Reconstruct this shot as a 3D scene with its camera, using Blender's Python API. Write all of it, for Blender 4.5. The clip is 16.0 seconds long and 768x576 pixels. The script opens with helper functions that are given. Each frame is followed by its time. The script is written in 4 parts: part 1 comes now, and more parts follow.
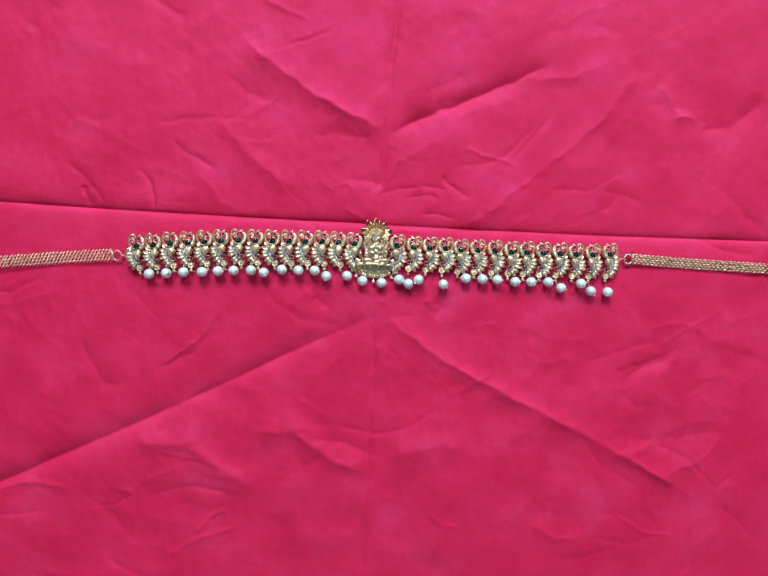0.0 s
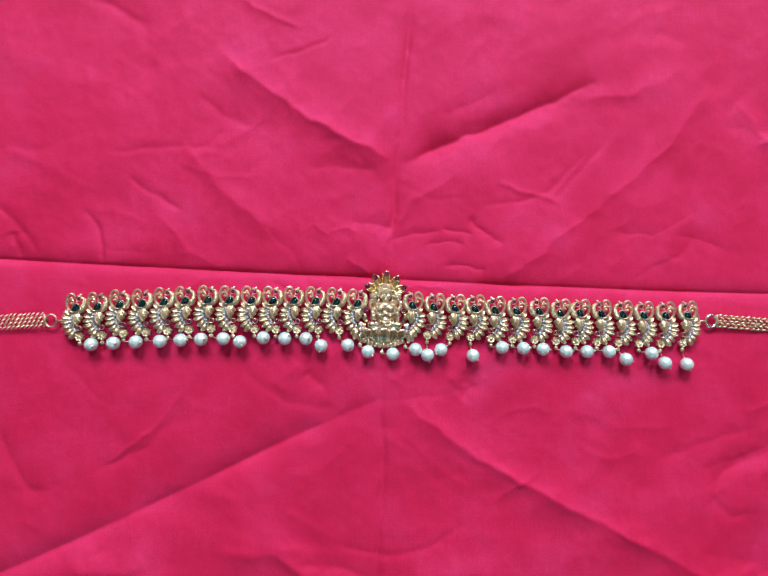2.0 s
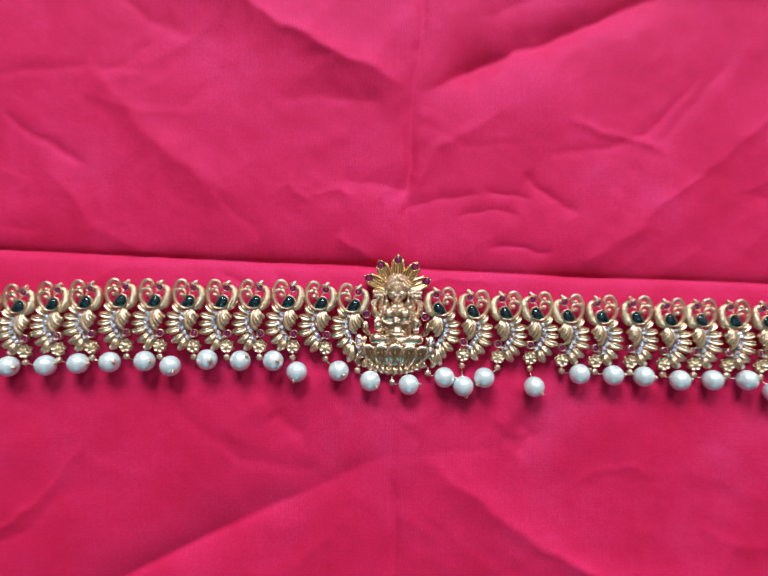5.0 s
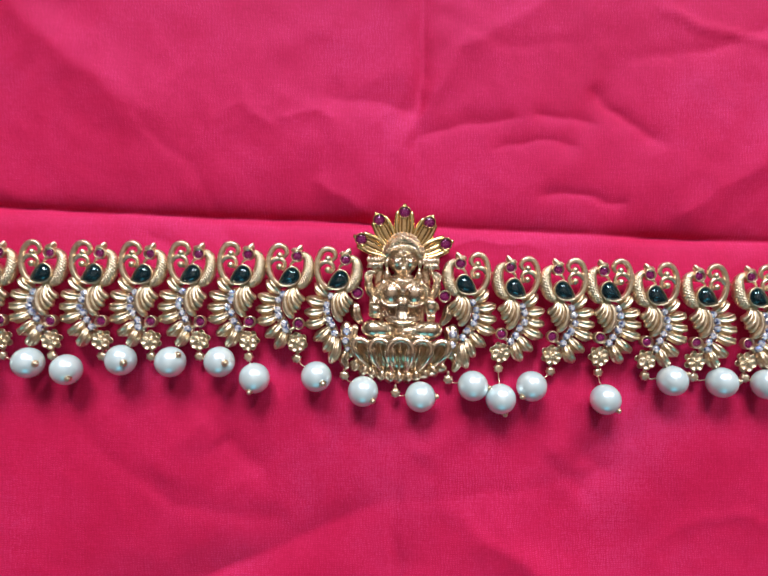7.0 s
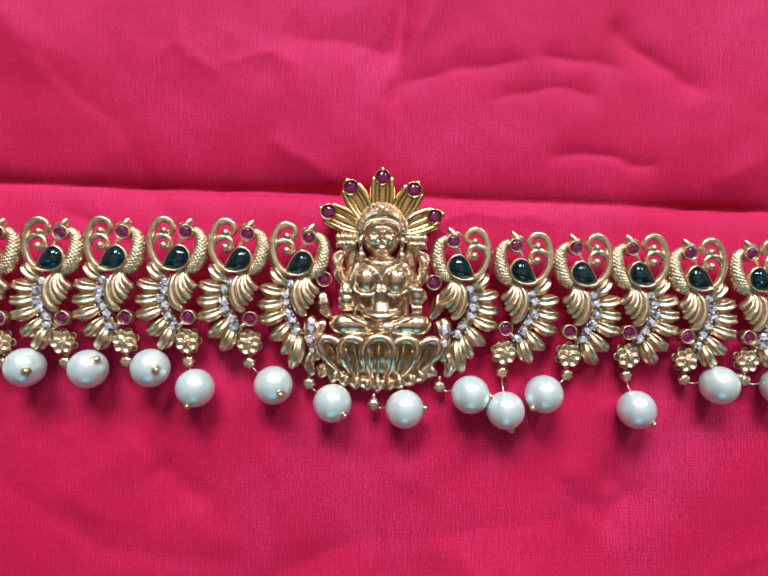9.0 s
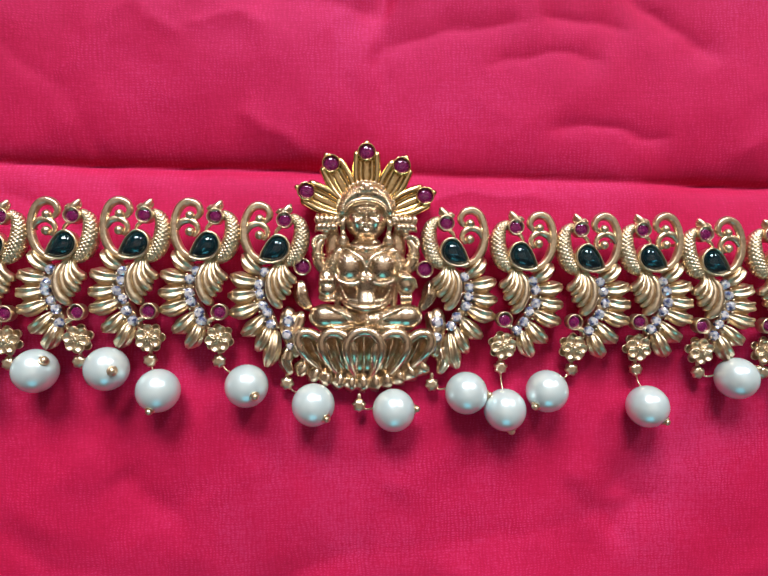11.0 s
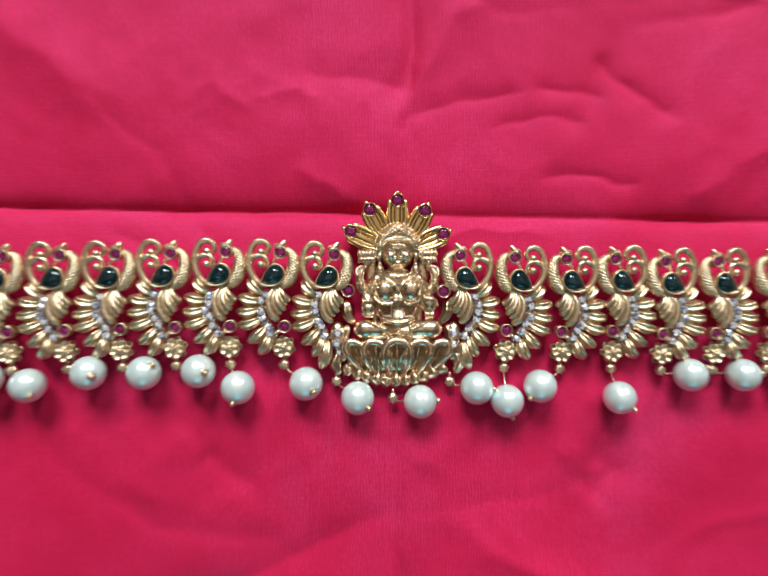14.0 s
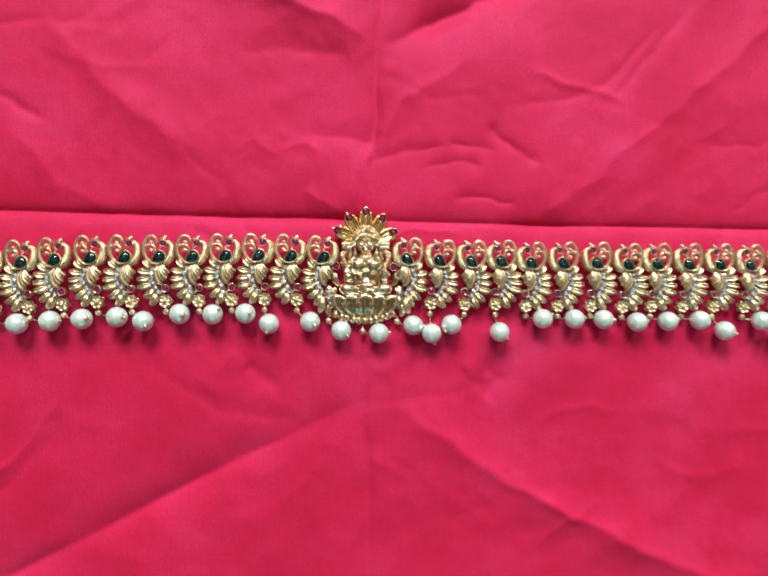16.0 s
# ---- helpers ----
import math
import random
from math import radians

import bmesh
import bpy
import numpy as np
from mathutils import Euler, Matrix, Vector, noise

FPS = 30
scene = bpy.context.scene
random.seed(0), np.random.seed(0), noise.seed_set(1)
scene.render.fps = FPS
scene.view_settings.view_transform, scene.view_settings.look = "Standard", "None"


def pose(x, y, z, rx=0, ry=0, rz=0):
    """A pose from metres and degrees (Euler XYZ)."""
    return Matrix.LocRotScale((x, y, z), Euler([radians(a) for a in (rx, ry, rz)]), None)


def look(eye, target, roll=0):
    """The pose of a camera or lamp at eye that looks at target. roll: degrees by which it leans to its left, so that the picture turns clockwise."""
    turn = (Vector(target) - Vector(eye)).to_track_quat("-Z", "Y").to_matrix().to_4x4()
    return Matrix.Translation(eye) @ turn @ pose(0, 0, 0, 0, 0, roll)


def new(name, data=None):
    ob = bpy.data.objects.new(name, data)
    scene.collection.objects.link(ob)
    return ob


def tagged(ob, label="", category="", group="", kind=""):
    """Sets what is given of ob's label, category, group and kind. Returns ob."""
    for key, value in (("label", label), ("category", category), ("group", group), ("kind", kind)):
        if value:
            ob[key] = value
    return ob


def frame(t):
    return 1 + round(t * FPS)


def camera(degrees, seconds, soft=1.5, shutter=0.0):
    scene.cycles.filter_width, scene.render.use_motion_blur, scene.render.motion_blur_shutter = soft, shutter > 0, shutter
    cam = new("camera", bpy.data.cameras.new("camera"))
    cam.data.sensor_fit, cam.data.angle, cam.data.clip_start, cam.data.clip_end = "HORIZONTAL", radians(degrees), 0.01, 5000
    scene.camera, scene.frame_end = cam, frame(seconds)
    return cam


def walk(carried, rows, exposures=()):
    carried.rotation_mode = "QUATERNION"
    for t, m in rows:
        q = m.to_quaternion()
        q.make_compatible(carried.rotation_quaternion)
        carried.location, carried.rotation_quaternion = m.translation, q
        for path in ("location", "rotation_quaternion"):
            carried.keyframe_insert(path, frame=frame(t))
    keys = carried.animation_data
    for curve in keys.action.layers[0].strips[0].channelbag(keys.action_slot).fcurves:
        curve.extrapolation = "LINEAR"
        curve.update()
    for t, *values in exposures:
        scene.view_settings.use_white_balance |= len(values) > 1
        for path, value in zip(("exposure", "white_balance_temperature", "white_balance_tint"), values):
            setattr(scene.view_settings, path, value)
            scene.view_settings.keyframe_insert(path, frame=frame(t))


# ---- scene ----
MM = 0.001
cam = camera(66, 16.0, soft=1.45, shutter=0.8)
PATH = [
    (0, pose(-0.00086, 0.02837, 0.38329, -4.96, -2.18, 0.58)),
    (0.5, pose(-0.00214, 0.03250, 0.38372, -5.50, -2.21, 0.64)),
    (0.9, pose(-0.00190, 0.03350, 0.37800, -5.42, -2.08, 0.59)),
    (1, pose(-0.00152, 0.03680, 0.37037, -4.80, -1.79, 0.51)),
    (1.5, pose(-0.00094, 0.03239, 0.32365, -0.96, -1.52, 0.29)),
    (2, pose(-0.00109, 0.02570, 0.29700, 1.14, -1.75, 0.19)),
    (2.5, pose(-0.00015, 0.02407, 0.28367, 1.60, -1.90, -0.08)),
    (3, pose(0.00051, 0.01827, 0.26749, 2.65, -1.74, -0.12)),
    (3.5, pose(0.00084, 0.01943, 0.25385, 2.78, -1.76, -0.12)),
    (4, pose(0.00111, 0.02115, 0.23666, 2.89, -1.18, 0.05)),
    (6.5, pose(0.00131, 0.02264, 0.13754, 0.90, -0.91, -0.00)),
    (7, pose(0.00242, 0.01962, 0.13052, 1.15, -0.94, -0.02)),
    (7.5, pose(0.00352, 0.01757, 0.12314, 0.83, -0.86, -0.01)),
    (8, pose(0.00483, 0.01858, 0.11838, 1.01, -0.87, -0.22)),
    (8.5, pose(0.00542, 0.01627, 0.10900, 1.57, -0.19, -0.22)),
    (9, pose(0.00650, 0.01762, 0.10456, 1.10, -1.40, -0.62)),
    (11.5, pose(0.00641, 0.01769, 0.09335, -0.05, -3.03, -1.25)),
    (12, pose(0.00657, 0.01651, 0.09356, -0.12, -2.91, -1.26)),
    (12.5, pose(0.00698, 0.01729, 0.09363, -0.06, -3.12, -1.29)),
    (13, pose(0.00789, 0.01806, 0.09361, -0.54, -2.71, -1.36)),
    (13.5, pose(0.00625, 0.01871, 0.09840, -0.45, -2.74, -1.40)),
    (14, pose(0.00115, 0.02295, 0.11922, -0.68, -2.33, -1.72)),
    (14.5, pose(0.00048, 0.02313, 0.14327, -1.44, -2.36, -1.64)),
    (15, pose(0.00020, 0.01890, 0.15970, -0.20, -2.55, -1.71)),
    (15.5, pose(-0.00028, 0.01269, 0.18177, 1.62, -2.95, -1.78)),
    (16, pose(0.00309, 0.01636, 0.19636, -0.75, -3.34, -1.32)),
]
EXPOSURES = [(0, 0.18, 5500, -8), (2, 0.14, 5800, 0), (4, 0.10, 6000, 8), (7, 0.05, 6150, 12), (9, 0.06, 6350, 10), (12.5, -0.04, 6500, 11), (13.5, 0.01, 6450, 7), (15, 0.11, 6700, -3), (16, 0.22, 6900, -8)]
walk(cam, PATH, EXPOSURES)

# ---- daylight from one window, plus two added lamps ----
world = bpy.data.worlds.new("sky")
scene.world = world
world.use_nodes = True
sky = world.node_tree.nodes.new("ShaderNodeTexSky")
sky.sky_type, sky.sun_disc = "NISHITA", False
sky.sun_elevation, sky.sun_rotation = radians(40), radians(200)
world.node_tree.nodes["Background"].inputs["Strength"].default_value = 0.12
world.node_tree.links.new(sky.outputs[0], world.node_tree.nodes["Background"].inputs["Color"])

WIN_X0, WIN_X1, WIN_Z0, WIN_Z1, NORTH = -0.68, 0.3, 0.95, 1.95, 1.75
# unseen wall set close, a stand-in for the dark reflected in the gold
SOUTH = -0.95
# second opening, unseen, added for the side lamp
SIDE_X0, SIDE_X1 = 0.95, 1.6


def window_lamp(x0, x1, energy):
    data = bpy.data.lights.new("window_and_fill_light", "AREA")
    data.shape, data.size, data.size_y = "RECTANGLE", x1 - x0 - 0.1, WIN_Z1 - WIN_Z0 - 0.1
    data.energy, data.color = energy, (0.96, 0.98, 1.0)
    x, z = (x0 + x1) / 2, (WIN_Z0 + WIN_Z1) / 2
    new("window_and_fill_light", data).matrix_world = look((x, NORTH + 0.06, z), (x, -1, z - 1.0))


window_lamp(WIN_X0, WIN_X1, 74)
# unseen side lamp, added to brighten the right of the cloth
window_lamp(SIDE_X0, SIDE_X1, 36)
# unseen teal lamp, added for the cyan spots on pearls and gold
teal = bpy.data.lights.new("window_and_fill_light", "AREA")
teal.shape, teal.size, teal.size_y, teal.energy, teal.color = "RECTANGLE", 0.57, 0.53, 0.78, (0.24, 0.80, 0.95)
new("window_and_fill_light", teal).matrix_world = look((0.0, SOUTH - 0.03, 0.63), (0.0, 1, 0.25))


# ---- materials ----
def material(name, color, rough=0.5, metal=0.0, **extra):
    m = bpy.data.materials.new(name)
    m.use_nodes = True
    b = m.node_tree.nodes["Principled BSDF"]
    b.inputs["Base Color"].default_value = (*color, 1)
    b.inputs["Roughness"].default_value = rough
    b.inputs["Metallic"].default_value = metal
    for k, v in extra.items():
        b.inputs[k.replace("_", " ")].default_value = v
    return m, m.node_tree.nodes, m.node_tree.links, b


def node(nodes, kind, **values):
    n = nodes.new(kind)
    for k, v in values.items():
        n.inputs[k.replace("_", " ")].default_value = v
    return n


def noise_bump(mat, scale, strength, distance, detail=4):
    m, nodes, links, b = mat
    co = nodes.new("ShaderNodeTexCoord")
    n = node(nodes, "ShaderNodeTexNoise", Scale=scale, Detail=detail)
    bump = node(nodes, "ShaderNodeBump", Strength=strength, Distance=distance)
    links.new(co.outputs["Object"], n.inputs["Vector"])
    links.new(n.outputs["Fac"], bump.inputs["Height"])
    links.new(bump.outputs["Normal"], b.inputs["Normal"])
    return n


def ramp_to(mat, source, socket, stops):
    m, nodes, links, b = mat
    r = nodes.new("ShaderNodeValToRGB")
    while len(r.color_ramp.elements) < len(stops):
        r.color_ramp.elements.new(0.5)
    for e, (p, c) in zip(r.color_ramp.elements, stops):
        e.position, e.color = p, (*c, 1)
    links.new(source, r.inputs["Fac"])
    links.new(r.outputs["Color"], b.inputs[socket])
    return r


def gold_material(name, low, high, smooth, rough, scale=2600, strength=0.25):
    mat = material(name, high, 0.3, 1.0)
    n = noise_bump(mat, scale, strength, 0.00009)
    ramp_to(mat, n.outputs["Fac"], "Base Color", [(0.3, low), (0.7, high)])
    big = node(mat[1], "ShaderNodeTexNoise", Scale=500.0, Detail=3.0)
    ramp_to(mat, big.outputs["Fac"], "Roughness", [(0.3, (smooth,) * 3), (0.75, (rough,) * 3)])
    return mat[0]


def cloth_material():
    mat = material("pink_cotton", (0.62, 0.02, 0.11), 0.65)
    m, nodes, links, b = mat
    b.inputs["Sheen Weight"].default_value = 0.01
    b.inputs["Specular IOR Level"].default_value = 0.6
    b.inputs["Specular Tint"].default_value = (0.8, 0.3, 0.9, 1)
    b.inputs["Sheen Roughness"].default_value = 0.45
    b.inputs["Sheen Tint"].default_value = (1.0, 0.45, 0.75, 1)
    co = nodes.new("ShaderNodeTexCoord")
    threads, lines = [], []
    streaks = []
    for scale in ((6, 190, 1), (190, 6, 1)):
        mapping = node(nodes, "ShaderNodeMapping", Scale=scale)
        n = node(nodes, "ShaderNodeTexNoise", Scale=10.0, Detail=3.0, Roughness=0.6)
        links.new(co.outputs["Object"], mapping.inputs["Vector"])
        links.new(mapping.outputs["Vector"], n.inputs["Vector"])
        streaks.append(n.outputs["Fac"])
    slubs = nodes.new("ShaderNodeMath")
    slubs.operation = "ADD"
    links.new(streaks[0], slubs.inputs[0])
    links.new(streaks[1], slubs.inputs[1])
    for scale, axis, pitch in (((70, 240, 1), "Y", 760.0), ((240, 70, 1), "X", 500.0)):
        mapping = node(nodes, "ShaderNodeMapping", Scale=scale)
        n = node(nodes, "ShaderNodeTexNoise", Scale=10.0, Detail=2.0)
        links.new(co.outputs["Object"], mapping.inputs["Vector"])
        links.new(mapping.outputs["Vector"], n.inputs["Vector"])
        threads.append(n.outputs["Fac"])
        wave = node(nodes, "ShaderNodeTexWave", Scale=pitch, Distortion=8.0, Detail=2.0, Detail_Scale=0.9)
        wave.wave_type, wave.bands_direction = "BANDS", axis
        links.new(co.outputs["Object"], wave.inputs["Vector"])
        lines.append(wave.outputs["Fac"])
    weave = nodes.new("ShaderNodeMath")
    weave.operation = "ADD"
    links.new(threads[0], weave.inputs[0])
    links.new(threads[1], weave.inputs[1])
    grid = nodes.new("ShaderNodeMath")
    grid.operation = "MULTIPLY"
    links.new(lines[0], grid.inputs[0])
    links.new(lines[1], grid.inputs[1])
    faint = nodes.new("ShaderNodeMath")
    faint.operation = "MULTIPLY"
    links.new(grid.outputs[0], faint.inputs[0])
    wear = node(nodes, "ShaderNodeTexNoise", Scale=170.0, Detail=3.0)
    links.new(co.outputs["Object"], wear.inputs["Vector"])
    links.new(wear.outputs["Fac"], faint.inputs[1])
    relief = nodes.new("ShaderNodeMath")
    relief.operation = "ADD"
    links.new(weave.outputs[0], relief.inputs[0])
    links.new(faint.outputs[0], relief.inputs[1])
    # random pinker patches put the skylight's sheen into the base colour
    patch = node(nodes, "ShaderNodeTexNoise", Scale=24.0, Detail=6.0, Roughness=0.6)
    links.new(co.outputs["Object"], patch.inputs["Vector"])
    mix = nodes.new("ShaderNodeMath")
    mix.operation = "MULTIPLY_ADD"
    mix.inputs[1].default_value = 0.14
    links.new(relief.outputs[0], mix.inputs[0])
    soft_patch = nodes.new("ShaderNodeMath")
    soft_patch.operation = "MULTIPLY"
    soft_patch.inputs[1].default_value = 0.42
    links.new(patch.outputs["Fac"], soft_patch.inputs[0])
    slubbed = nodes.new("ShaderNodeMath")
    slubbed.operation = "MULTIPLY_ADD"
    slubbed.inputs[1].default_value = 0.09
    links.new(slubs.outputs[0], slubbed.inputs[0])
    links.new(soft_patch.outputs[0], slubbed.inputs[2])
    cubed = nodes.new("ShaderNodeMath")
    cubed.operation = "POWER"
    cubed.inputs[1].default_value = 2.5
    links.new(grid.outputs[0], cubed.inputs[0])
    worn = nodes.new("ShaderNodeMath")
    worn.operation = "MULTIPLY"
    links.new(cubed.outputs[0], worn.inputs[0])
    links.new(wear.outputs["Fac"], worn.inputs[1])
    flecked = nodes.new("ShaderNodeMath")
    flecked.operation = "MULTIPLY_ADD"
    flecked.inputs[1].default_value = 0.07
    links.new(worn.outputs[0], flecked.inputs[0])
    links.new(slubbed.outputs[0], flecked.inputs[2])
    links.new(flecked.outputs[0], mix.inputs[2])
    scaled = nodes.new("ShaderNodeMath")
    scaled.operation = "MULTIPLY"
    scaled.inputs[1].default_value = 1.06
    links.new(mix.outputs[0], scaled.inputs[0])
    ramp_to(mat, scaled.outputs[0], "Base Color", [(0.36, (0.48, 0.005, 0.036)), (0.5, (0.57, 0.010, 0.062)), (0.64, (0.64, 0.034, 0.135))])
    bump = node(nodes, "ShaderNodeBump", Strength=0.14, Distance=0.0001)
    links.new(relief.outputs[0], bump.inputs["Height"])
    links.new(bump.outputs["Normal"], b.inputs["Normal"])
    return m


def pearl_material():
    mat = material("pearl", (0.7, 0.74, 0.72), 0.27, 0.34, IOR=1.7, Coat_Weight=1.0, Coat_Roughness=0.2)
    n = noise_bump(mat, 260, 0.05, 0.0003)
    ramp_to(mat, n.outputs["Fac"], "Base Color", [(0.3, (0.67, 0.83, 0.86)), (0.7, (0.81, 0.90, 0.88))])
    return mat[0]


def clear_stone_material():
    """Brilliant-cut glass: small bright and deep blue flashes, painted into the colour as random cells."""
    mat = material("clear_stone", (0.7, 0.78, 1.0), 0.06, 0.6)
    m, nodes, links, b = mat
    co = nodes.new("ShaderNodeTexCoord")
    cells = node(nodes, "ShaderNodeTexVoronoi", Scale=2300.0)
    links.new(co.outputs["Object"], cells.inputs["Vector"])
    # facet reflections painted into the base colour, dark blue to near white
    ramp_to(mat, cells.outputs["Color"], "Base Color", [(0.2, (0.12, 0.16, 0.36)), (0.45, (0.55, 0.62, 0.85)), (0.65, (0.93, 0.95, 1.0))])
    return m


def plaster(name, color):
    mat = material(name, color, 0.85)
    n = noise_bump(mat, 60, 0.2, 0.002)
    ramp_to(mat, n.outputs["Fac"], "Base Color", [(0.3, tuple(c * 0.92 for c in color)), (0.7, color)])
    return mat[0]


GOLD = gold_material("antique_gold", (0.66, 0.50, 0.32), (0.90, 0.76, 0.55), 0.28, 0.44, 1500, 0.5)
POLISHED = gold_material("polished_gold", (0.70, 0.54, 0.37), (0.92, 0.76, 0.57), 0.18, 0.36)
YELLOW = gold_material("yellow_gold", (0.64, 0.45, 0.19), (0.88, 0.67, 0.37), 0.14, 0.28)
CLOTH = cloth_material()
PEARL = pearl_material()
EMERALD = material("green_stone", (0.007, 0.085, 0.12), 0.02, 0.0, Transmission_Weight=0.85, IOR=1.65)[0]
RUBY = material("ruby_stone", (0.36, 0.012, 0.17), 0.05, 0.0, Transmission_Weight=0.6, IOR=1.7)[0]
CRYSTAL = clear_stone_material()
SILVER = material("pale_metal", (0.80, 0.74, 0.66), 0.25, 1.0)[0]
WALL = plaster("wall_paint", (0.16, 0.115, 0.08))
# near black, so that gold facing south reflects a dark band
DARK_REFLECTED = plaster("dark_reflection_paint", (0.05, 0.035, 0.026))
CEILING = plaster("ceiling_paint", (0.62, 0.52, 0.42))
FLOOR = plaster("floor_screed", (0.30, 0.24, 0.19))
FRAME = plaster("window_paint", (0.62, 0.60, 0.56))
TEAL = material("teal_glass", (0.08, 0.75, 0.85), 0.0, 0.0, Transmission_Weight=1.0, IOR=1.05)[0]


# ---- mesh helpers ----
def part(name, bm, mat, parent=None, label="", smooth=True, m=None):
    bmesh.ops.recalc_face_normals(bm, faces=bm.faces)
    me = bpy.data.meshes.new(name)
    bm.to_mesh(me)
    bm.free()
    return place(name, me, mat, parent, label, smooth, m)


def place(name, me, mat=None, parent=None, label="", smooth=True, m=None):
    if mat is not None:
        me.materials.clear()
        me.materials.append(mat)
        me.polygons.foreach_set("use_smooth", [smooth] * len(me.polygons))
    ob = new(name, me)
    if parent is not None:
        ob.parent = parent
    if m is not None:
        ob.matrix_basis = m
    return tagged(ob, label)


def box(bm, x0, x1, y0, y1, z0, z1):
    v = [bm.verts.new(p) for p in ((x0, y0, z0), (x1, y0, z0), (x1, y1, z0), (x0, y1, z0), (x0, y0, z1), (x1, y0, z1), (x1, y1, z1), (x0, y1, z1))]
    for f in ((3, 2, 1, 0), (4, 5, 6, 7), (0, 1, 5, 4), (1, 2, 6, 5), (2, 3, 7, 6), (3, 0, 4, 7)):
        bm.faces.new([v[i] for i in f])


def spline(pts, n):
    """n points along a Catmull-Rom curve through pts."""
    p = np.array(pts, float)
    p = np.vstack([2 * p[0] - p[1], p, 2 * p[-1] - p[-2]])
    out = []
    for u in np.linspace(0, len(pts) - 1 - 1e-6, n):
        i = int(u)
        t = u - i
        a, b, c, d = p[i:i + 4]
        out.append(0.5 * (2 * b + (c - a) * t + (2 * a - 5 * b + 4 * c - d) * t * t + (3 * b - a - 3 * c + d) * t ** 3))
    return np.array(out)


def tube(bm, pts, radii, n=14, seg=8, flutes=0, depth=0.0, flat=1.0, scales=0):
    """A round-ended tube along pts; radii are spread along it. flutes: ridges along it; scales: rows of overlapping scales on it."""
    c = spline(pts, n)
    r = np.interp(np.linspace(0, 1, n), np.linspace(0, 1, len(radii)), radii)
    tan = np.gradient(c, axis=0)
    tan /= np.linalg.norm(tan, axis=1)[:, None] + 1e-12
    rows = []
    first, last = (c[0] - tan[0] * r[0] * 0.7, r[0] * 0.6), (c[-1] + tan[-1] * r[-1] * 0.7, r[-1] * 0.6)
    stations = [(first[0], first[1], tan[0])] + list(zip(c, r, tan)) + [(last[0], last[1], tan[-1])]
    for k, (p, rad, t) in enumerate(stations):
        side = np.cross(t, (0, 0, 1))
        side /= np.linalg.norm(side) + 1e-12
        up = np.cross(side, t)
        row = []
        for j in range(seg):
            a = 2 * math.pi * j / seg
            rr = rad * (1 + depth * math.cos(flutes * a)) if flutes else rad
            if scales:
                u, v = k / len(stations) * scales, j / seg * 8
                near = min(abs((u + v + 0.5) % 1 - 0.5), abs((u - v + 0.5) % 1 - 0.5))
                rr *= 1.04 - 0.16 * math.exp(-(near / 0.16) ** 2)
            row.append(bm.verts.new(p + side * math.cos(a) * rr + up * math.sin(a) * rr * flat))
        rows.append(row)
    for a, b in zip(rows, rows[1:]):
        for j in range(seg):
            bm.faces.new((a[j], a[(j + 1) % seg], b[(j + 1) % seg], b[j]))
    for row, p in ((rows[0], c[0] - tan[0] * r[0]), (rows[-1], c[-1] + tan[-1] * r[-1])):
        tip = bm.verts.new(p)
        for j in range(seg):
            bm.faces.new((row[j], row[(j + 1) % seg], tip))


def ball(bm, x, y, z, rx, ry=None, rz=None, turn=0, u=14, v=9):
    ry, rz = ry or rx, rz or rx
    m = Matrix.Translation((x, y, z)) @ Matrix.Rotation(radians(turn), 4, "Z") @ Matrix.Diagonal((rx, ry, rz, 1))
    bmesh.ops.create_uvsphere(bm, u_segments=u, v_segments=v, radius=1, matrix=m)


def ring_outline(r, n=24):
    return [(r * math.cos(2 * math.pi * i / n), r * math.sin(2 * math.pi * i / n)) for i in range(n)]


def drop_outline(s, unit):
    """The rim of a leaning drop: a round upper end and a tip low on the outer side."""
    pts = [(-111, -72), (-95, -22), (-55, 52), (-4, 95), (53, 82), (85, 31), (81, -26), (42, -71), (-26, -91), (-83, -84), (-111, -72)]
    return [(s * x * unit, y * unit) for x, y, _ in spline([(x, y, 0) for x, y in pts], 49)[:-1]]


def swept(bm, outline, cx, cy, profile):
    """Rings of the outline, scaled and lifted by the profile's (scale, z), closed at both ends."""
    rows = [[bm.verts.new((cx + x * s, cy + y * s, z)) for x, y in outline] for s, z in profile]
    n = len(outline)
    for a, b in zip(rows, rows[1:]):
        for j in range(n):
            bm.faces.new((a[j], a[(j + 1) % n], b[(j + 1) % n], b[j]))
    bm.faces.new(rows[-1])
    bm.faces.new(rows[0][::-1])


def bezel(bm, outline, cx, cy, z0, z1, inner=0.8):
    """A rounded metal setting round a stone."""
    h = z1 - z0
    swept(bm, outline, cx, cy, [(0.96, z0), (1.0, z0 + h * 0.5), (0.99, z0 + h * 0.85), (0.94, z1), (0.88, z1 - h * 0.02), (inner, z1 - h * 0.2), (inner * 0.99, z1 - h * 0.4)])


def cabochon(outline, z0, height):
    bm = bmesh.new()
    swept(bm, outline, 0, 0, [(1, z0)] + [(math.cos(a), z0 + height * math.sin(a)) for a in np.linspace(0.15, 1.4, 7)])
    return bm


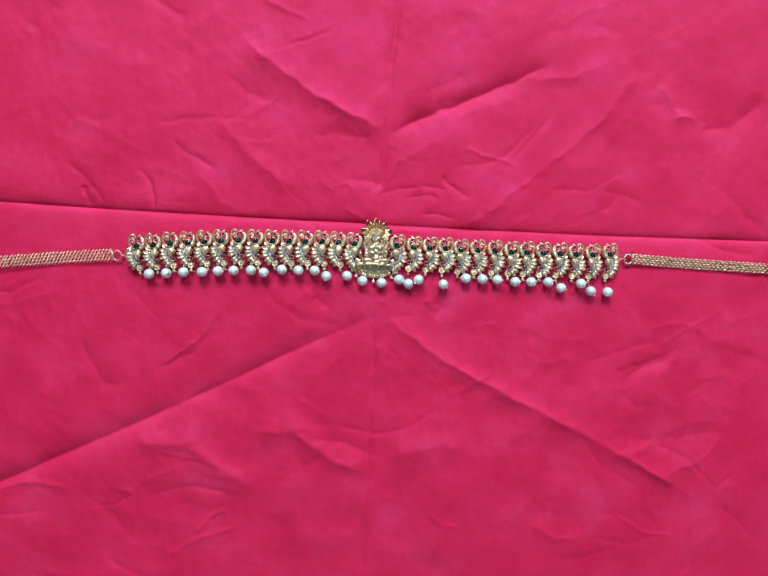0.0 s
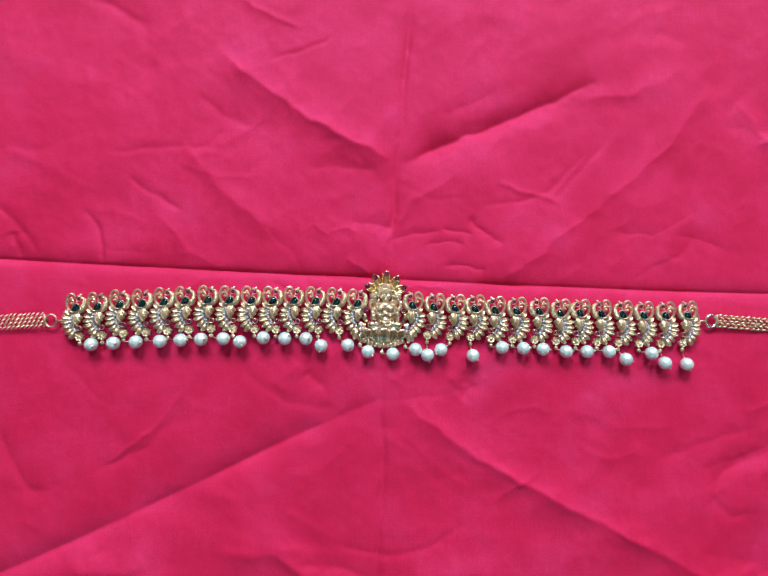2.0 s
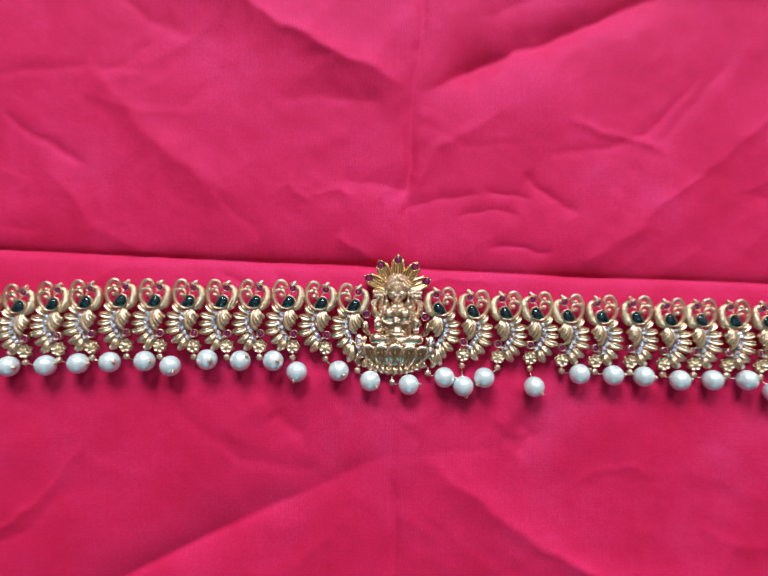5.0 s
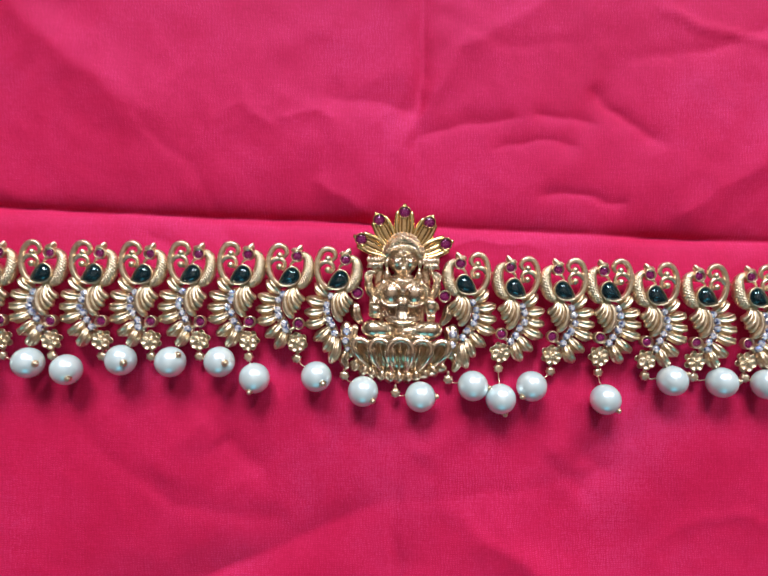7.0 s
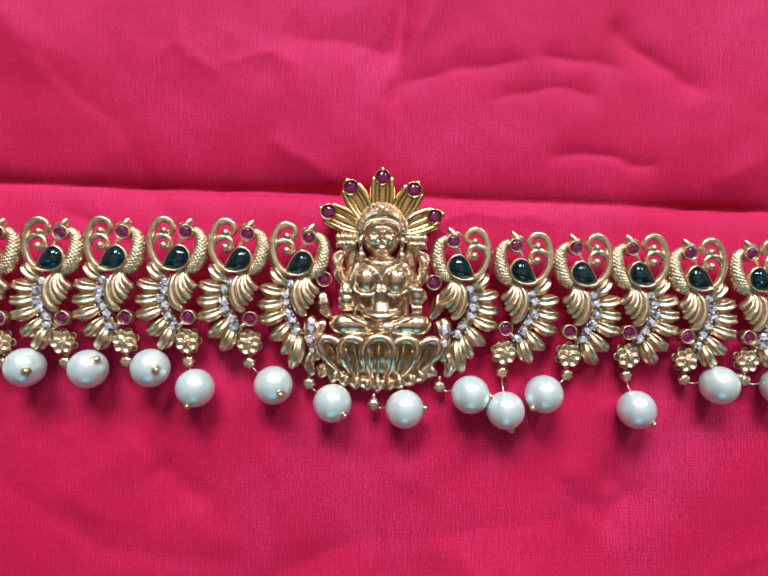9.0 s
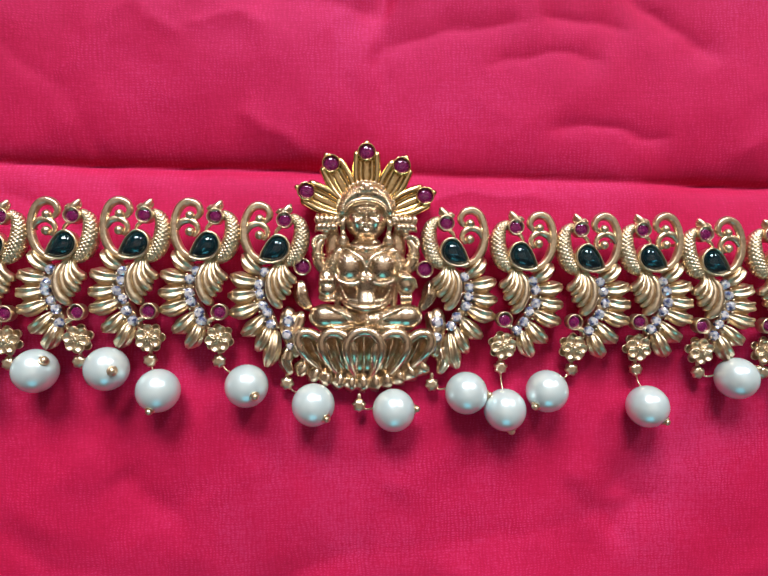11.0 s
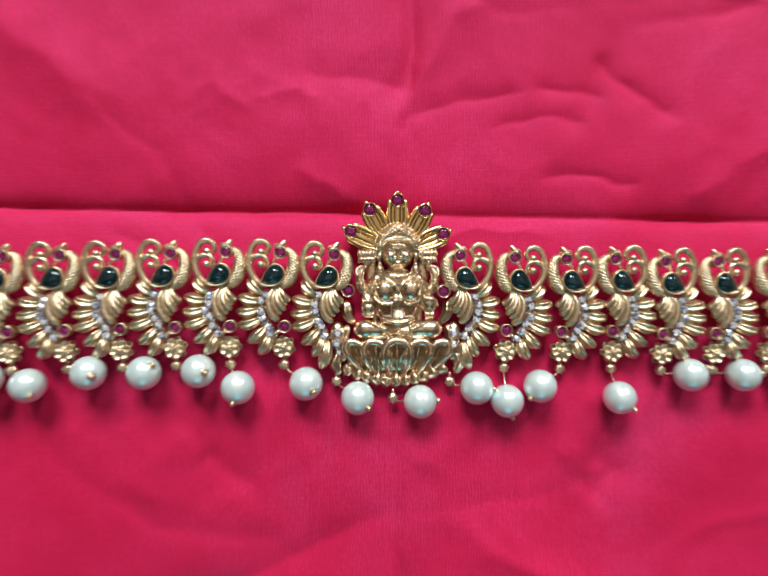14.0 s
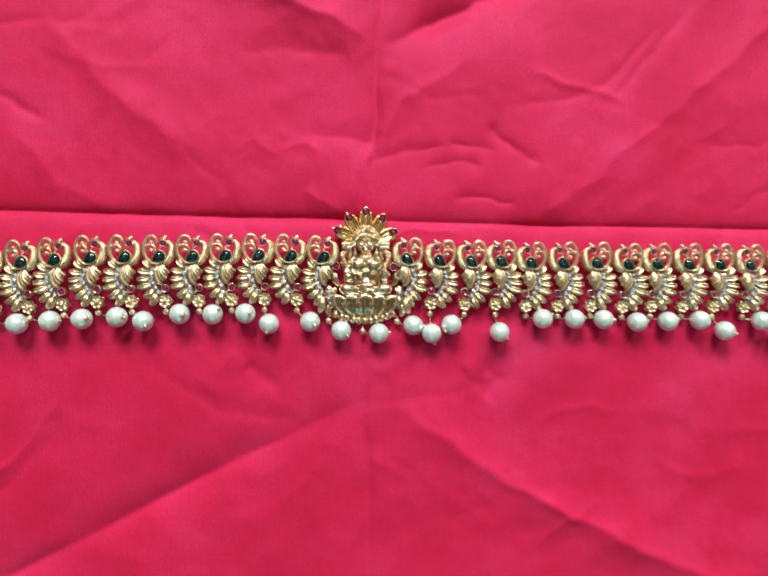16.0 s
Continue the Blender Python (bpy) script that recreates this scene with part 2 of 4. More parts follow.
def cut_stone(r, z0, height, n=8):
    """A faceted round stone: girdle, crown and table."""
    bm = bmesh.new()
    low = [bm.verts.new((r * math.cos(2 * math.pi * i / n), r * math.sin(2 * math.pi * i / n), z0)) for i in range(n)]
    mid = [bm.verts.new((r * 0.82 * math.cos(2 * math.pi * (i + 0.5) / n), r * 0.82 * math.sin(2 * math.pi * (i + 0.5) / n), z0 + height * 0.65)) for i in range(n)]
    for i, v in enumerate(mid):
        v.co.z += height * 0.16 * math.sin(i * 2.4)
    top = [bm.verts.new((r * 0.52 * math.cos(2 * math.pi * i / n), r * 0.52 * math.sin(2 * math.pi * i / n), z0 + height)) for i in range(n)]
    for i in range(n):
        j = (i + 1) % n
        bm.faces.new((low[i], low[j], mid[i]))
        bm.faces.new((mid[i], low[j], mid[j]))
        bm.faces.new((mid[i], mid[j], top[j]))
        bm.faces.new((mid[i], top[j], top[i]))
    bm.faces.new(top)
    bm.faces.new(low[::-1])
    return bm


def mesh_of(name, bm, mat, smooth=True):
    bmesh.ops.recalc_face_normals(bm, faces=bm.faces)
    me = bpy.data.meshes.new(name)
    bm.to_mesh(me)
    bm.free()
    me.materials.append(mat)
    me.polygons.foreach_set("use_smooth", [smooth] * len(me.polygons))
    return me


# ---- the room ----
def room():
    x0, x1, y0, y1, top, low = -1.9, 1.9, SOUTH, NORTH, 2.7, -0.012
    bm = bmesh.new()
    box(bm, x0 - 0.15, x1 + 0.15, y0 - 0.15, y1 + 0.15, low - 0.1, low)
    tagged(part("floor", bm, FLOOR, smooth=False), "plain grey-brown cement floor", "floor", kind="structure")
    bm = bmesh.new()
    box(bm, x0 - 0.15, x1 + 0.15, y0 - 0.15, y1 + 0.15, top, top + 0.1)
    tagged(part("ceiling", bm, CEILING, smooth=False), "plain white painted ceiling", "ceiling", kind="structure")
    bm = bmesh.new()
    box(bm, x0 - 0.15, WIN_X0, y1, y1 + 0.15, low, top)
    box(bm, WIN_X1, SIDE_X0, y1, y1 + 0.15, low, top)
    box(bm, SIDE_X1, x1 + 0.15, y1, y1 + 0.15, low, top)
    for a, b in ((WIN_X0, WIN_X1), (SIDE_X0, SIDE_X1)):
        box(bm, a, b, y1, y1 + 0.15, low, WIN_Z0)
        box(bm, a, b, y1, y1 + 0.15, WIN_Z1, top)
    tagged(part("wall_north", bm, WALL, smooth=False), "plastered wall with a window and an added side opening", "wall", kind="structure")
    # unseen dark wall, added to darken reflections in the pendant
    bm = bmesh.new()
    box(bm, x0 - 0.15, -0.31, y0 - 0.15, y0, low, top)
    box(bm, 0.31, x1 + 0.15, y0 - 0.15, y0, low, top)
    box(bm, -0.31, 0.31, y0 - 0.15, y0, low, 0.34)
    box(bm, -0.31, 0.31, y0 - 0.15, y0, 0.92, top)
    tagged(part("wall_south", bm, DARK_REFLECTED, smooth=False), "dark stand-in wall, added for reflections, with an added teal pane", "wall", kind="structure")
    for name, b in (("wall_west", (x0 - 0.15, x0, y0, y1)), ("wall_east", (x1, x1 + 0.15, y0, y1))):
        bm = bmesh.new()
        box(bm, *b, low, top)
        tagged(part(name, bm, WALL, smooth=False), "plain plastered wall", "wall", kind="structure")
    w = 0.05
    for name, a, b, mullion in (("window_1", WIN_X0, WIN_X1, True), ("added_window_2", SIDE_X0, SIDE_X1, False)):
        bm = bmesh.new()
        box(bm, a, a + w, y1, y1 + 0.045, WIN_Z0, WIN_Z1)
        box(bm, b - w, b, y1, y1 + 0.045, WIN_Z0, WIN_Z1)
        box(bm, a + w, b - w, y1, y1 + 0.045, WIN_Z0, WIN_Z0 + w)
        box(bm, a + w, b - w, y1, y1 + 0.045, WIN_Z1 - w, WIN_Z1)
        if mullion:
            box(bm, (a + b) / 2 - 0.05, (a + b) / 2 + 0.05, y1, y1 + 0.045, WIN_Z0 + w, WIN_Z1 - w)
        tagged(part(name, bm, FRAME, smooth=False), "painted wooden window frame", "window", kind="structure")
    # unseen teal pane, added so that the lamp behind it reflects cyan
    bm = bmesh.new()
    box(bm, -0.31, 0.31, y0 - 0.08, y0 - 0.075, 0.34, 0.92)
    tagged(part("added_teal_pane", bm, TEAL, smooth=False), "added teal tinted pane for cyan reflections", "window", kind="structure")


room()


# ---- the cloth ----
def value_noise(x, y, size, seed):
    """Smooth noise, about -1 to 1, with cells of that size."""
    g = np.random.RandomState(seed).uniform(-1, 1, (257, 257))
    u, v = x / size + 128, y / size + 128
    i, j = np.clip(np.floor(u).astype(int), 0, 255), np.clip(np.floor(v).astype(int), 0, 255)
    a, b = np.clip(u - i, 0, 1), np.clip(v - j, 0, 1)
    a, b = a * a * a * (a * (a * 6 - 15) + 10), b * b * b * (b * (b * 6 - 15) + 10)
    return (g[i, j] * (1 - a) + g[i + 1, j] * a) * (1 - b) + (g[i, j + 1] * (1 - a) + g[i + 1, j + 1] * a) * b


FOLD = [(-330, 53.5), (-227, 48), (-150, 43.6), (-72, 39.9), (-37, 38.3), (-5, 37.3), (22, 35.6), (46, 34.6), (76, 33.2), (97, 32.7), (147, 30.8), (180, 30), (268, 28), (340, 26.5)]
UP_LEFT = [(-75, 150), (-56, 135), (-32, 118), (-7, 106), (15, 94)]
UP_RIGHT = [(18, 95), (37, 104), (74, 119), (117, 138)]
LOW_LEFT = [(-300, -164), (-235, -134), (-140, -92), (-76, -62), (-32, -41), (8, -23)]
LOW_RIGHT = [(16, -25), (52, -52), (85, -70), (152, -104), (229, -147)]
# height, half width, sharpness (1 a crease, 2 a soft roll), line; all in millimetres
CREASES = [
    (-0.36, 0.9, 1.0, FOLD),
    (-0.85, 3.2, 1.0, FOLD),
    (-0.2, 9.0, 1.3, FOLD),
    (0.42, 2.4, 1.0, UP_LEFT),
    (1.1, 9, 1.5, UP_LEFT),
    (-0.8, 2.6, 1.0, UP_RIGHT),
    (-1.1, 9, 1.3, UP_RIGHT),
    (-0.52, 2.4, 1.0, LOW_LEFT),
    (-1.1, 8, 1.3, LOW_LEFT),
    (0.48, 2.4, 1.0, LOW_RIGHT),
    (0.95, 8, 1.3, LOW_RIGHT),
    (-0.85, 2.5, 1.0, [(22, 190), (18, 132), (14, 94), (12.7, 70), (12, 54), (11.5, 40)]),
    (-0.7, 2.2, 1.0, [(7, -11), (7, -24), (7, -73), (3, -150), (0, -220)]),
    (-0.38, 1.3, 1.0, [(-120, 86), (-108, 78), (-93, 70)]),
    (-0.6, 1.6, 1.0, [(-142, 70), (-135, 60), (-133, 53), (-133, 44)]),
    (-0.5, 2.5, 1.0, [(-177, 59), (-175, 52), (-174, 45)]),
    (0.5, 4, 1.0, [(178, 135), (168, 125), (155, 106), (138, 90), (107, 65), (82, 46)]),
    (0.6, 4, 1.0, [(189, 128), (199, 116), (209, 103)]),
    (0.8, 7, 1.3, [(-93, 105), (-75, 81), (-58, 68), (-43, 50)]),
    (0.2, 2.4, 1.0, [(-36, 59), (-27.4, 63.6), (-19, 57.5)]),
    (0.2, 2.2, 1.0, [(-20, 60), (-9.7, 61.8), (-5, 59)]),
    (0.3, 2.8, 1.2, [(-11, 46), (-4.5, 42.8), (2, 38.5)]),
    (-0.5, 4, 1.2, [(-10, 66), (4.6, 64), (13, 61)]),
    (-0.32, 2.2, 1.0, [(11, 56), (22.7, 59), (36, 61)]),
]
FINE_CREASES = [
    (-0.32, 1.8, 1.0, [(37, 61.8), (44.6, 60.3), (53, 59)]),
    (-0.32, 2.0, 1.0, [(29, 54), (39, 54.8), (49, 53.7)]),
    (-0.42, 1.7, 1.0, [(38, 42.3), (47.8, 42.8), (60, 41.2)]),
    (0.35, 3.0, 1.2, [(70, 37), (78.7, 44.4), (92, 51)]),
    (-0.6, 2.4, 1.0, [(50, 68), (62.4, 57.6), (68, 54)]),
    (-0.35, 4, 1.2, [(-32, 92), (-16, 94), (6, 90)]),
    (1.2, 8, 1.2, [(-77, -100), (-44, -101), (-25, -116), (4, -131)]),
    (1.2, 9, 1.3, [(-150, -108), (-115, -109), (-96, -123), (-70, -140)]),
    (-0.5, 4, 1.1, [(-182, -38), (-175, -56), (-166, -69), (-158, -69)]),
    (-0.6, 6, 1.1, [(171, -70), (190, -57), (210, -49)]),
    (0.55, 5, 1.1, [(213, -47), (201, -63), (198, -83)]),
    (0.35, 3.5, 1.5, [(53, -3), (47, -10), (41, -17)]),
    (0.3, 4.0, 1.5, [(25, -4), (18, -9), (11, -16)]),
    (0.3, 4.0, 1.5, [(-34, -6), (-40, -12), (-44, -20)]),
    (-0.45, 3.5, 1.1, [(174, -73), (185, -84), (195, -82)]),
    (-0.6, 8, 1.3, [(166, -104), (203, -107), (247, -101)]),
    (0.8, 9, 1.5, [(17, -117), (40, -113), (73, -112)]),
    (-1.0, 7, 1.2, [(262, 121), (241, 102), (221, 100)]),
    (-0.4, 3.5, 1.3, [(48, -13), (52.8, -18), (46, -25)]),
    (-0.4, 3.5, 1.3, [(-31, -10), (-27, -15.5), (-21, -19)]),
]
rng = random.Random(11)
for _ in range(150):
    wx, wy, wa, wl = rng.uniform(-300, 300), rng.uniform(-200, 210), rng.uniform(-0.9, 0.9), rng.uniform(8, 32)
    bow = rng.uniform(-0.3, 0.3) * wl
    FINE_CREASES.append((
        rng.choice((-1, 1)) * rng.uniform(0.08, 0.32), rng.uniform(0.9, 4), rng.uniform(1.0, 1.4),
        [(wx - wl * math.cos(wa), wy - wl * math.sin(wa)), (wx - bow * math.sin(wa), wy + bow * math.cos(wa)), (wx + wl * math.cos(wa), wy + wl * math.sin(wa))],
    ))


def crease(x, y, drift, wobble, height, width, sharp, line):
    if sum(math.dist(a, b) for a, b in zip(line, line[1:])) < 300:
        x, y = x + drift[0], y + drift[1]
    best = np.full(x.shape, 1e9)
    along = np.zeros(x.shape)
    pts = np.array(line, float)
    steps = np.hypot(*np.diff(pts, axis=0).T)
    total, run = steps.sum(), 0.0
    for (ax, ay), (bx, by), s in zip(pts, pts[1:], steps):
        k = np.clip(((x - ax) * (bx - ax) + (y - ay) * (by - ay)) / (s * s), 0, 1)
        d = np.hypot(x - ax - k * (bx - ax), y - ay - k * (by - ay))
        closer = d < best
        best[closer] = d[closer]
        along[closer] = (run + k * s)[closer] / total
        run += s
    fade = np.clip(np.minimum(along, 1 - along) * 6 + 0.1, 0, 1)
    return 2.0 * height * fade * wobble * np.exp(-(best / width) ** sharp)


def cloth():
    xs = np.concatenate([np.linspace(-800, -335, 20), np.linspace(-330, 330, 720), np.linspace(335, 800, 20)])
    ys = np.concatenate([np.linspace(-650, -235, 20), np.linspace(-230, 20, 250), np.linspace(20.5, 70, 110), np.linspace(71, 240, 170), np.linspace(245, 650, 20)])
    x, y = np.meshgrid(xs, ys)
    z = 0.75 * value_noise(x, y, 55, 1) + 0.45 * value_noise(x + 0.6 * y, y - 0.3 * x, 27, 2) + 0.16 * value_noise(x - 0.5 * y, y + 0.4 * x, 11, 3) + 0.07 * value_noise(x + 0.4 * y, y, 5, 4)
    z -= 0.55 * np.abs(value_noise(x + 0.5 * y, y - 0.5 * x, 46, 6)) + 0.3 * np.abs(value_noise(x - 0.7 * y, y + 0.3 * x, 21, 7)) + 0.17 * np.abs(value_noise(x + 0.2 * y, y - 0.6 * x, 9, 8)) + 0.06 * np.abs(value_noise(x - 0.3 * y, y + 0.5 * x, 4.5, 9))
    z = z - 0.4
    drift = [0.9 * value_noise(x, y, size, seed) + 0.4 * value_noise(x, y, 3.2, seed + 1) for size, seed in ((8, 21), (7, 23))]
    wobble = 1 + 0.35 * value_noise(x, y, 17, 5)
    for height, width, sharp, line in CREASES + FINE_CREASES:
        lx, ly = [p[0] for p in line], [p[1] for p in line]
        reach = width * 7 ** (1 / sharp)
        i0, i1 = np.searchsorted(xs, (min(lx) - reach, max(lx) + reach))
        j0, j1 = np.searchsorted(ys, (min(ly) - reach, max(ly) + reach))
        if i1 > i0 and j1 > j0:
            cut = (slice(j0, j1), slice(i0, i1))
            z[cut] += crease(x[cut], y[cut], [d[cut] for d in drift], wobble[cut], height, width, sharp, line)
    # the sheet lies flat under the jewellery
    band = np.exp(-(((y - 18) / 26.0) ** 4)) * np.exp(-((x / 280.0) ** 8))
    z = np.where(z > -0.15, z * (1 - band) - 0.15 * band, z)
    nx = len(xs)
    verts = np.stack([x.ravel(), y.ravel(), z.ravel()], 1) * MM
    i = np.arange(len(ys) - 1)[:, None] * nx + np.arange(nx - 1)[None, :]
    quads = np.stack([i, i + 1, i + nx + 1, i + nx], -1).reshape(-1, 4)
    me = bpy.data.meshes.new("cloth")
    me.from_pydata(verts.tolist(), [], quads.tolist())
    ob = place("cloth", me, CLOTH)
    tagged(ob, "creased bright pink cotton cloth spread flat on the floor", "cloth")


cloth()

# ---- the necklace ----
necklace = tagged(new("necklace"), "antique gold choker necklace with peacock links, stones and pearl drops", "necklace")

L = 0.0000246  # one unit of the link's own drawing


def link_point(s, x, y, z=0.0):
    return (s * (x - 258) * L, (352 - y) * L, z * MM)


CRYSTALS = [(186, 508), (160, 572), (152, 637), (174, 698), (210, 755), (245, 818)]


def link_meshes(s, inner):
    """The pieces of one peacock link; s is 1 or -1, the way that the bird faces; inner links sit against the pendant."""
    q = lambda pts, z: [link_point(s, x, y, z) for x, y in pts]
    R = lambda *r: [v * L for v in r]
    drop = drop_outline(s, L)
    bm = bmesh.new()
    cx, cy, _ = link_point(s, 264, 354)
    bezel(bm, drop, cx, cy, 1.2 * MM, 3.1 * MM, 0.79)
    tube(bm, q([(188, 432), (118, 396), (77, 322), (64, 245), (74, 165), (106, 104), (155, 83), (203, 102), (220, 146), (197, 180)], 2.0), R(20, 28, 29, 27, 26, 26, 26, 24, 21, 16), 40, 24, flutes=6, depth=0.07)
    ball(bm, *link_point(s, 160, 168, 2.2), 29 * L)
    tube(bm, q([(78, 255), (106, 210), (155, 196), (196, 220), (208, 260), (188, 288)], 2.1), R(14, 22, 22, 20, 17, 14), 20, 10)
    ball(bm, *link_point(s, 161, 268, 2.3), 30 * L)
    for x, y in ((312, 172),) if inner else ((312, 172), (345, 758)):
        bx, by, _ = link_point(s, x, y)
        bezel(bm, ring_outline(52 * L), bx, by, 1.0 * MM, 2.9 * MM, 0.76)
    tube(bm, q([(302, 130), (324, 106), (342, 84)], 2.0), R(27, 25, 17), 9, 9)
    tube(bm, q([(322, 128), (345, 108), (350, 92)], 1.7), R(18, 14, 8), 8, 7)
    tube(bm, q([(310, 132), (286, 112), (264, 122)], 1.8), R(22, 18, 12), 8, 8)
    tube(bm, q([(284, 214), (262, 240), (252, 272)], 2.0), R(16, 12, 8), 8, 7)
    tube(bm, q([(275, 425), (255, 470), (195, 495)], 1.2), R(36, 30, 26), 10, 8)
    tube(bm, q([(196, 490), (166, 550), (152, 630), (172, 700), (212, 760), (258, 838)], 0.4), R(34, 38, 40, 38, 36, 24), 22, 12, flat=1.5)
    if not inner:
        tube(bm, q([(462, 232), (496, 238)], 0.9), R(11, 11), 5, 7)
        tube(bm, q([(240, 835), (300, 800)], 1.2), R(16, 16), 5, 7)
        tube(bm, q([(250, 850), (300, 900), (335, 915)], 0.8), R(14, 13, 10), 7, 7)
    for (ax, ay), (bx, by) in zip(CRYSTALS, CRYSTALS[1:] + [(262, 872)]):
        dx, dy = bx - ax, by - ay
        d = math.hypot(dx, dy)
        for side in (-31, 31):
            ball(bm, *link_point(s, (ax + bx) / 2 - dy / d * side, (ay + by) / 2 + dx / d * side, 2.15), 9 * L, u=7, v=6)
    body = mesh_of("peacock_link", bm, GOLD)
    bm = bmesh.new()
    tube(bm, q([(366, 150), (402, 188), (415, 250), (407, 320), (378, 388), (334, 432)], 1.6), R(26, 40, 50, 55, 50, 36), 90, 56, scales=15, flat=1.15)
    neck = mesh_of("neck", bm, GOLD)
    bm = bmesh.new()
    for pts, rr in (
        ([(262, 448), (226, 520), (224, 600), (250, 665), (280, 695)], (14, 24, 29, 32, 30)),
        ([(275, 448), (254, 530), (264, 592), (292, 640), (308, 652)], (12, 19, 21, 20, 16)),
        ([(285, 448), (282, 530), (300, 580), (332, 614)], (12, 22, 28, 28)),
        ([(298, 446), (308, 520), (332, 562), (350, 578)], (12, 17, 18, 15)),
        ([(310, 442), (332, 500), (368, 542)], (12, 22, 27)),
    ):
        base = [link_point(s, x, y, 1.2 + 0.9 * math.sin(math.pi * (0.15 + 0.7 * i / (len(pts) - 1)))) for i, (x, y) in enumerate(pts)]
        tube(bm, base, R(*rr), 16, 10, flat=1.6)
    fan = mesh_of("leaf_fan", bm, GOLD)
    petals = []
    rays = [((165, 492), (86, 418)), ((140, 556), (22, 532)), ((128, 628), (12, 640)), ((140, 705), (18, 742)), ((185, 778), (92, 858)), ((225, 840), (170, 945))]
    if inner:
        rays += [((262, 880), (222, 1040))]
    for (ax, ay), (bx, by) in rays:
        bm = bmesh.new()
        a, b = np.array(link_point(s, ax, ay, 1.3)), np.array(link_point(s, bx, by, 1.1))
        b += (b - a) * 20 * L / np.linalg.norm(b - a)
        way = (b - a) / np.linalg.norm(b - a)
        mid = (a + b) / 2 + np.array((0, 0, 0.45 * MM)) + s * np.array((-way[1], way[0], 0)) * 9 * L
        tube(bm, [a, mid, b], R(27, 37, 43, 46, 44, 31), 20, 48, flutes=6, depth=0.17, flat=1.45)
        petals.append(mesh_of("petal", bm, GOLD))
    stone = mesh_of("emerald", cabochon([(x * 0.80, y * 0.80) for x, y in drop], 2.35 * MM, 1.25 * MM), EMERALD)
    return body, neck, fan, petals, stone


RUBY_MESH = mesh_of("ruby", cabochon(ring_outline(41 * L, 20), 2.2 * MM, 0.42 * MM), RUBY)
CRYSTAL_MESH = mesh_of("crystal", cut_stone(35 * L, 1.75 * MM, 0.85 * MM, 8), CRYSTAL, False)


def flower_mesh():
    bm = bmesh.new()
    for rad, size, z, turn in ((60, 30, 0.5, 30), (48, 33, 1.4, 0)):
        for i in range(6):
            a = radians(60 * i + turn)
            rim = [(x * 1.15 * math.cos(a) - y * math.sin(a), x * 1.15 * math.sin(a) + y * math.cos(a)) for x, y in ring_outline(size * L, 14)]
            swept(bm, rim, rad * L * math.cos(a), rad * L * math.sin(a), [(0.7, (z - 0.3) * MM), (0.98, z * MM), (1.0, (z + 0.28) * MM), (0.88, (z + 0.36) * MM), (0.74, (z + 0.18) * MM), (0.4, (z - 0.05) * MM)])
    ball(bm, 0, 0, 1.2 * MM, 26 * L, 26 * L, 16 * L)
    ball(bm, 0, 0, 1.85 * MM, 16 * L)
    for i in range(8):
        a = radians(45 * i)
        ball(bm, 24 * L * math.cos(a), 24 * L * math.sin(a), 1.65 * MM, 8 * L, u=6, v=5)
    return mesh_of("flower", bm, GOLD)


def spacer_mesh():
    """A bead knobbed like a daisy."""
    bm = bmesh.new()
    bmesh.ops.create_uvsphere(bm, u_segments=35, v_segments=16, radius=1)
    for v in bm.verts:
        a = math.atan2(v.co.y, v.co.x)
        flat = math.hypot(v.co.x, v.co.y)
        k = 1.12 - 0.26 * flat ** 2 * (1 - abs(math.cos(3.5 * a))) + 0.12 * (1 - flat) * math.cos(4 * a)
        v.co = Vector((v.co.x * k * 41, v.co.y * k * 41, v.co.z * (1 - 0.15 * math.exp(-(flat / 0.25) ** 2)) * 32)) * L
        v.co.z += 1.5 * MM
    return mesh_of("spacer_bead", bm, GOLD)


FLOWER_MESH, SPACER_MESH = flower_mesh(), spacer_mesh()

# the green stones' places in millimetres, from one end of the band to the other
LINKS = [
    (-142.7, 21.3), (-132.3, 21.9), (-121.6, 23.1), (-110.7, 23.5), (-100.1, 24.3), (-89.9, 24.9), (-78.8, 25.4),
    (-68.2, 25.3), (-57.5, 25.2), (-47.0, 25.1), (-36.6, 25.1), (-26.0, 25.0), (-15.6, 24.6), (-5.2, 23.9),
    (22.1, 22.9), (32.8, 22.1), (43.3, 21.6), (53.3, 21.4), (63.4, 20.6), (74.2, 20.3), (85.5, 20.1),
    (96.3, 19.4), (106.3, 19.3), (117.1, 19.0), (128.0, 18.7), (138.6, 18.3), (149.7, 18.2), (161.0, 18.6),
]
LEAN = {0: -2.0, 1: -0.5, 2: -1.5, 3: -1.5, 4: -2.0, 5: -1.0, 6: -2.0, 13: -2.0, 14: -3.0, 15: -5.0, 16: -2.0, 17: -0.5}
SPACERS = []
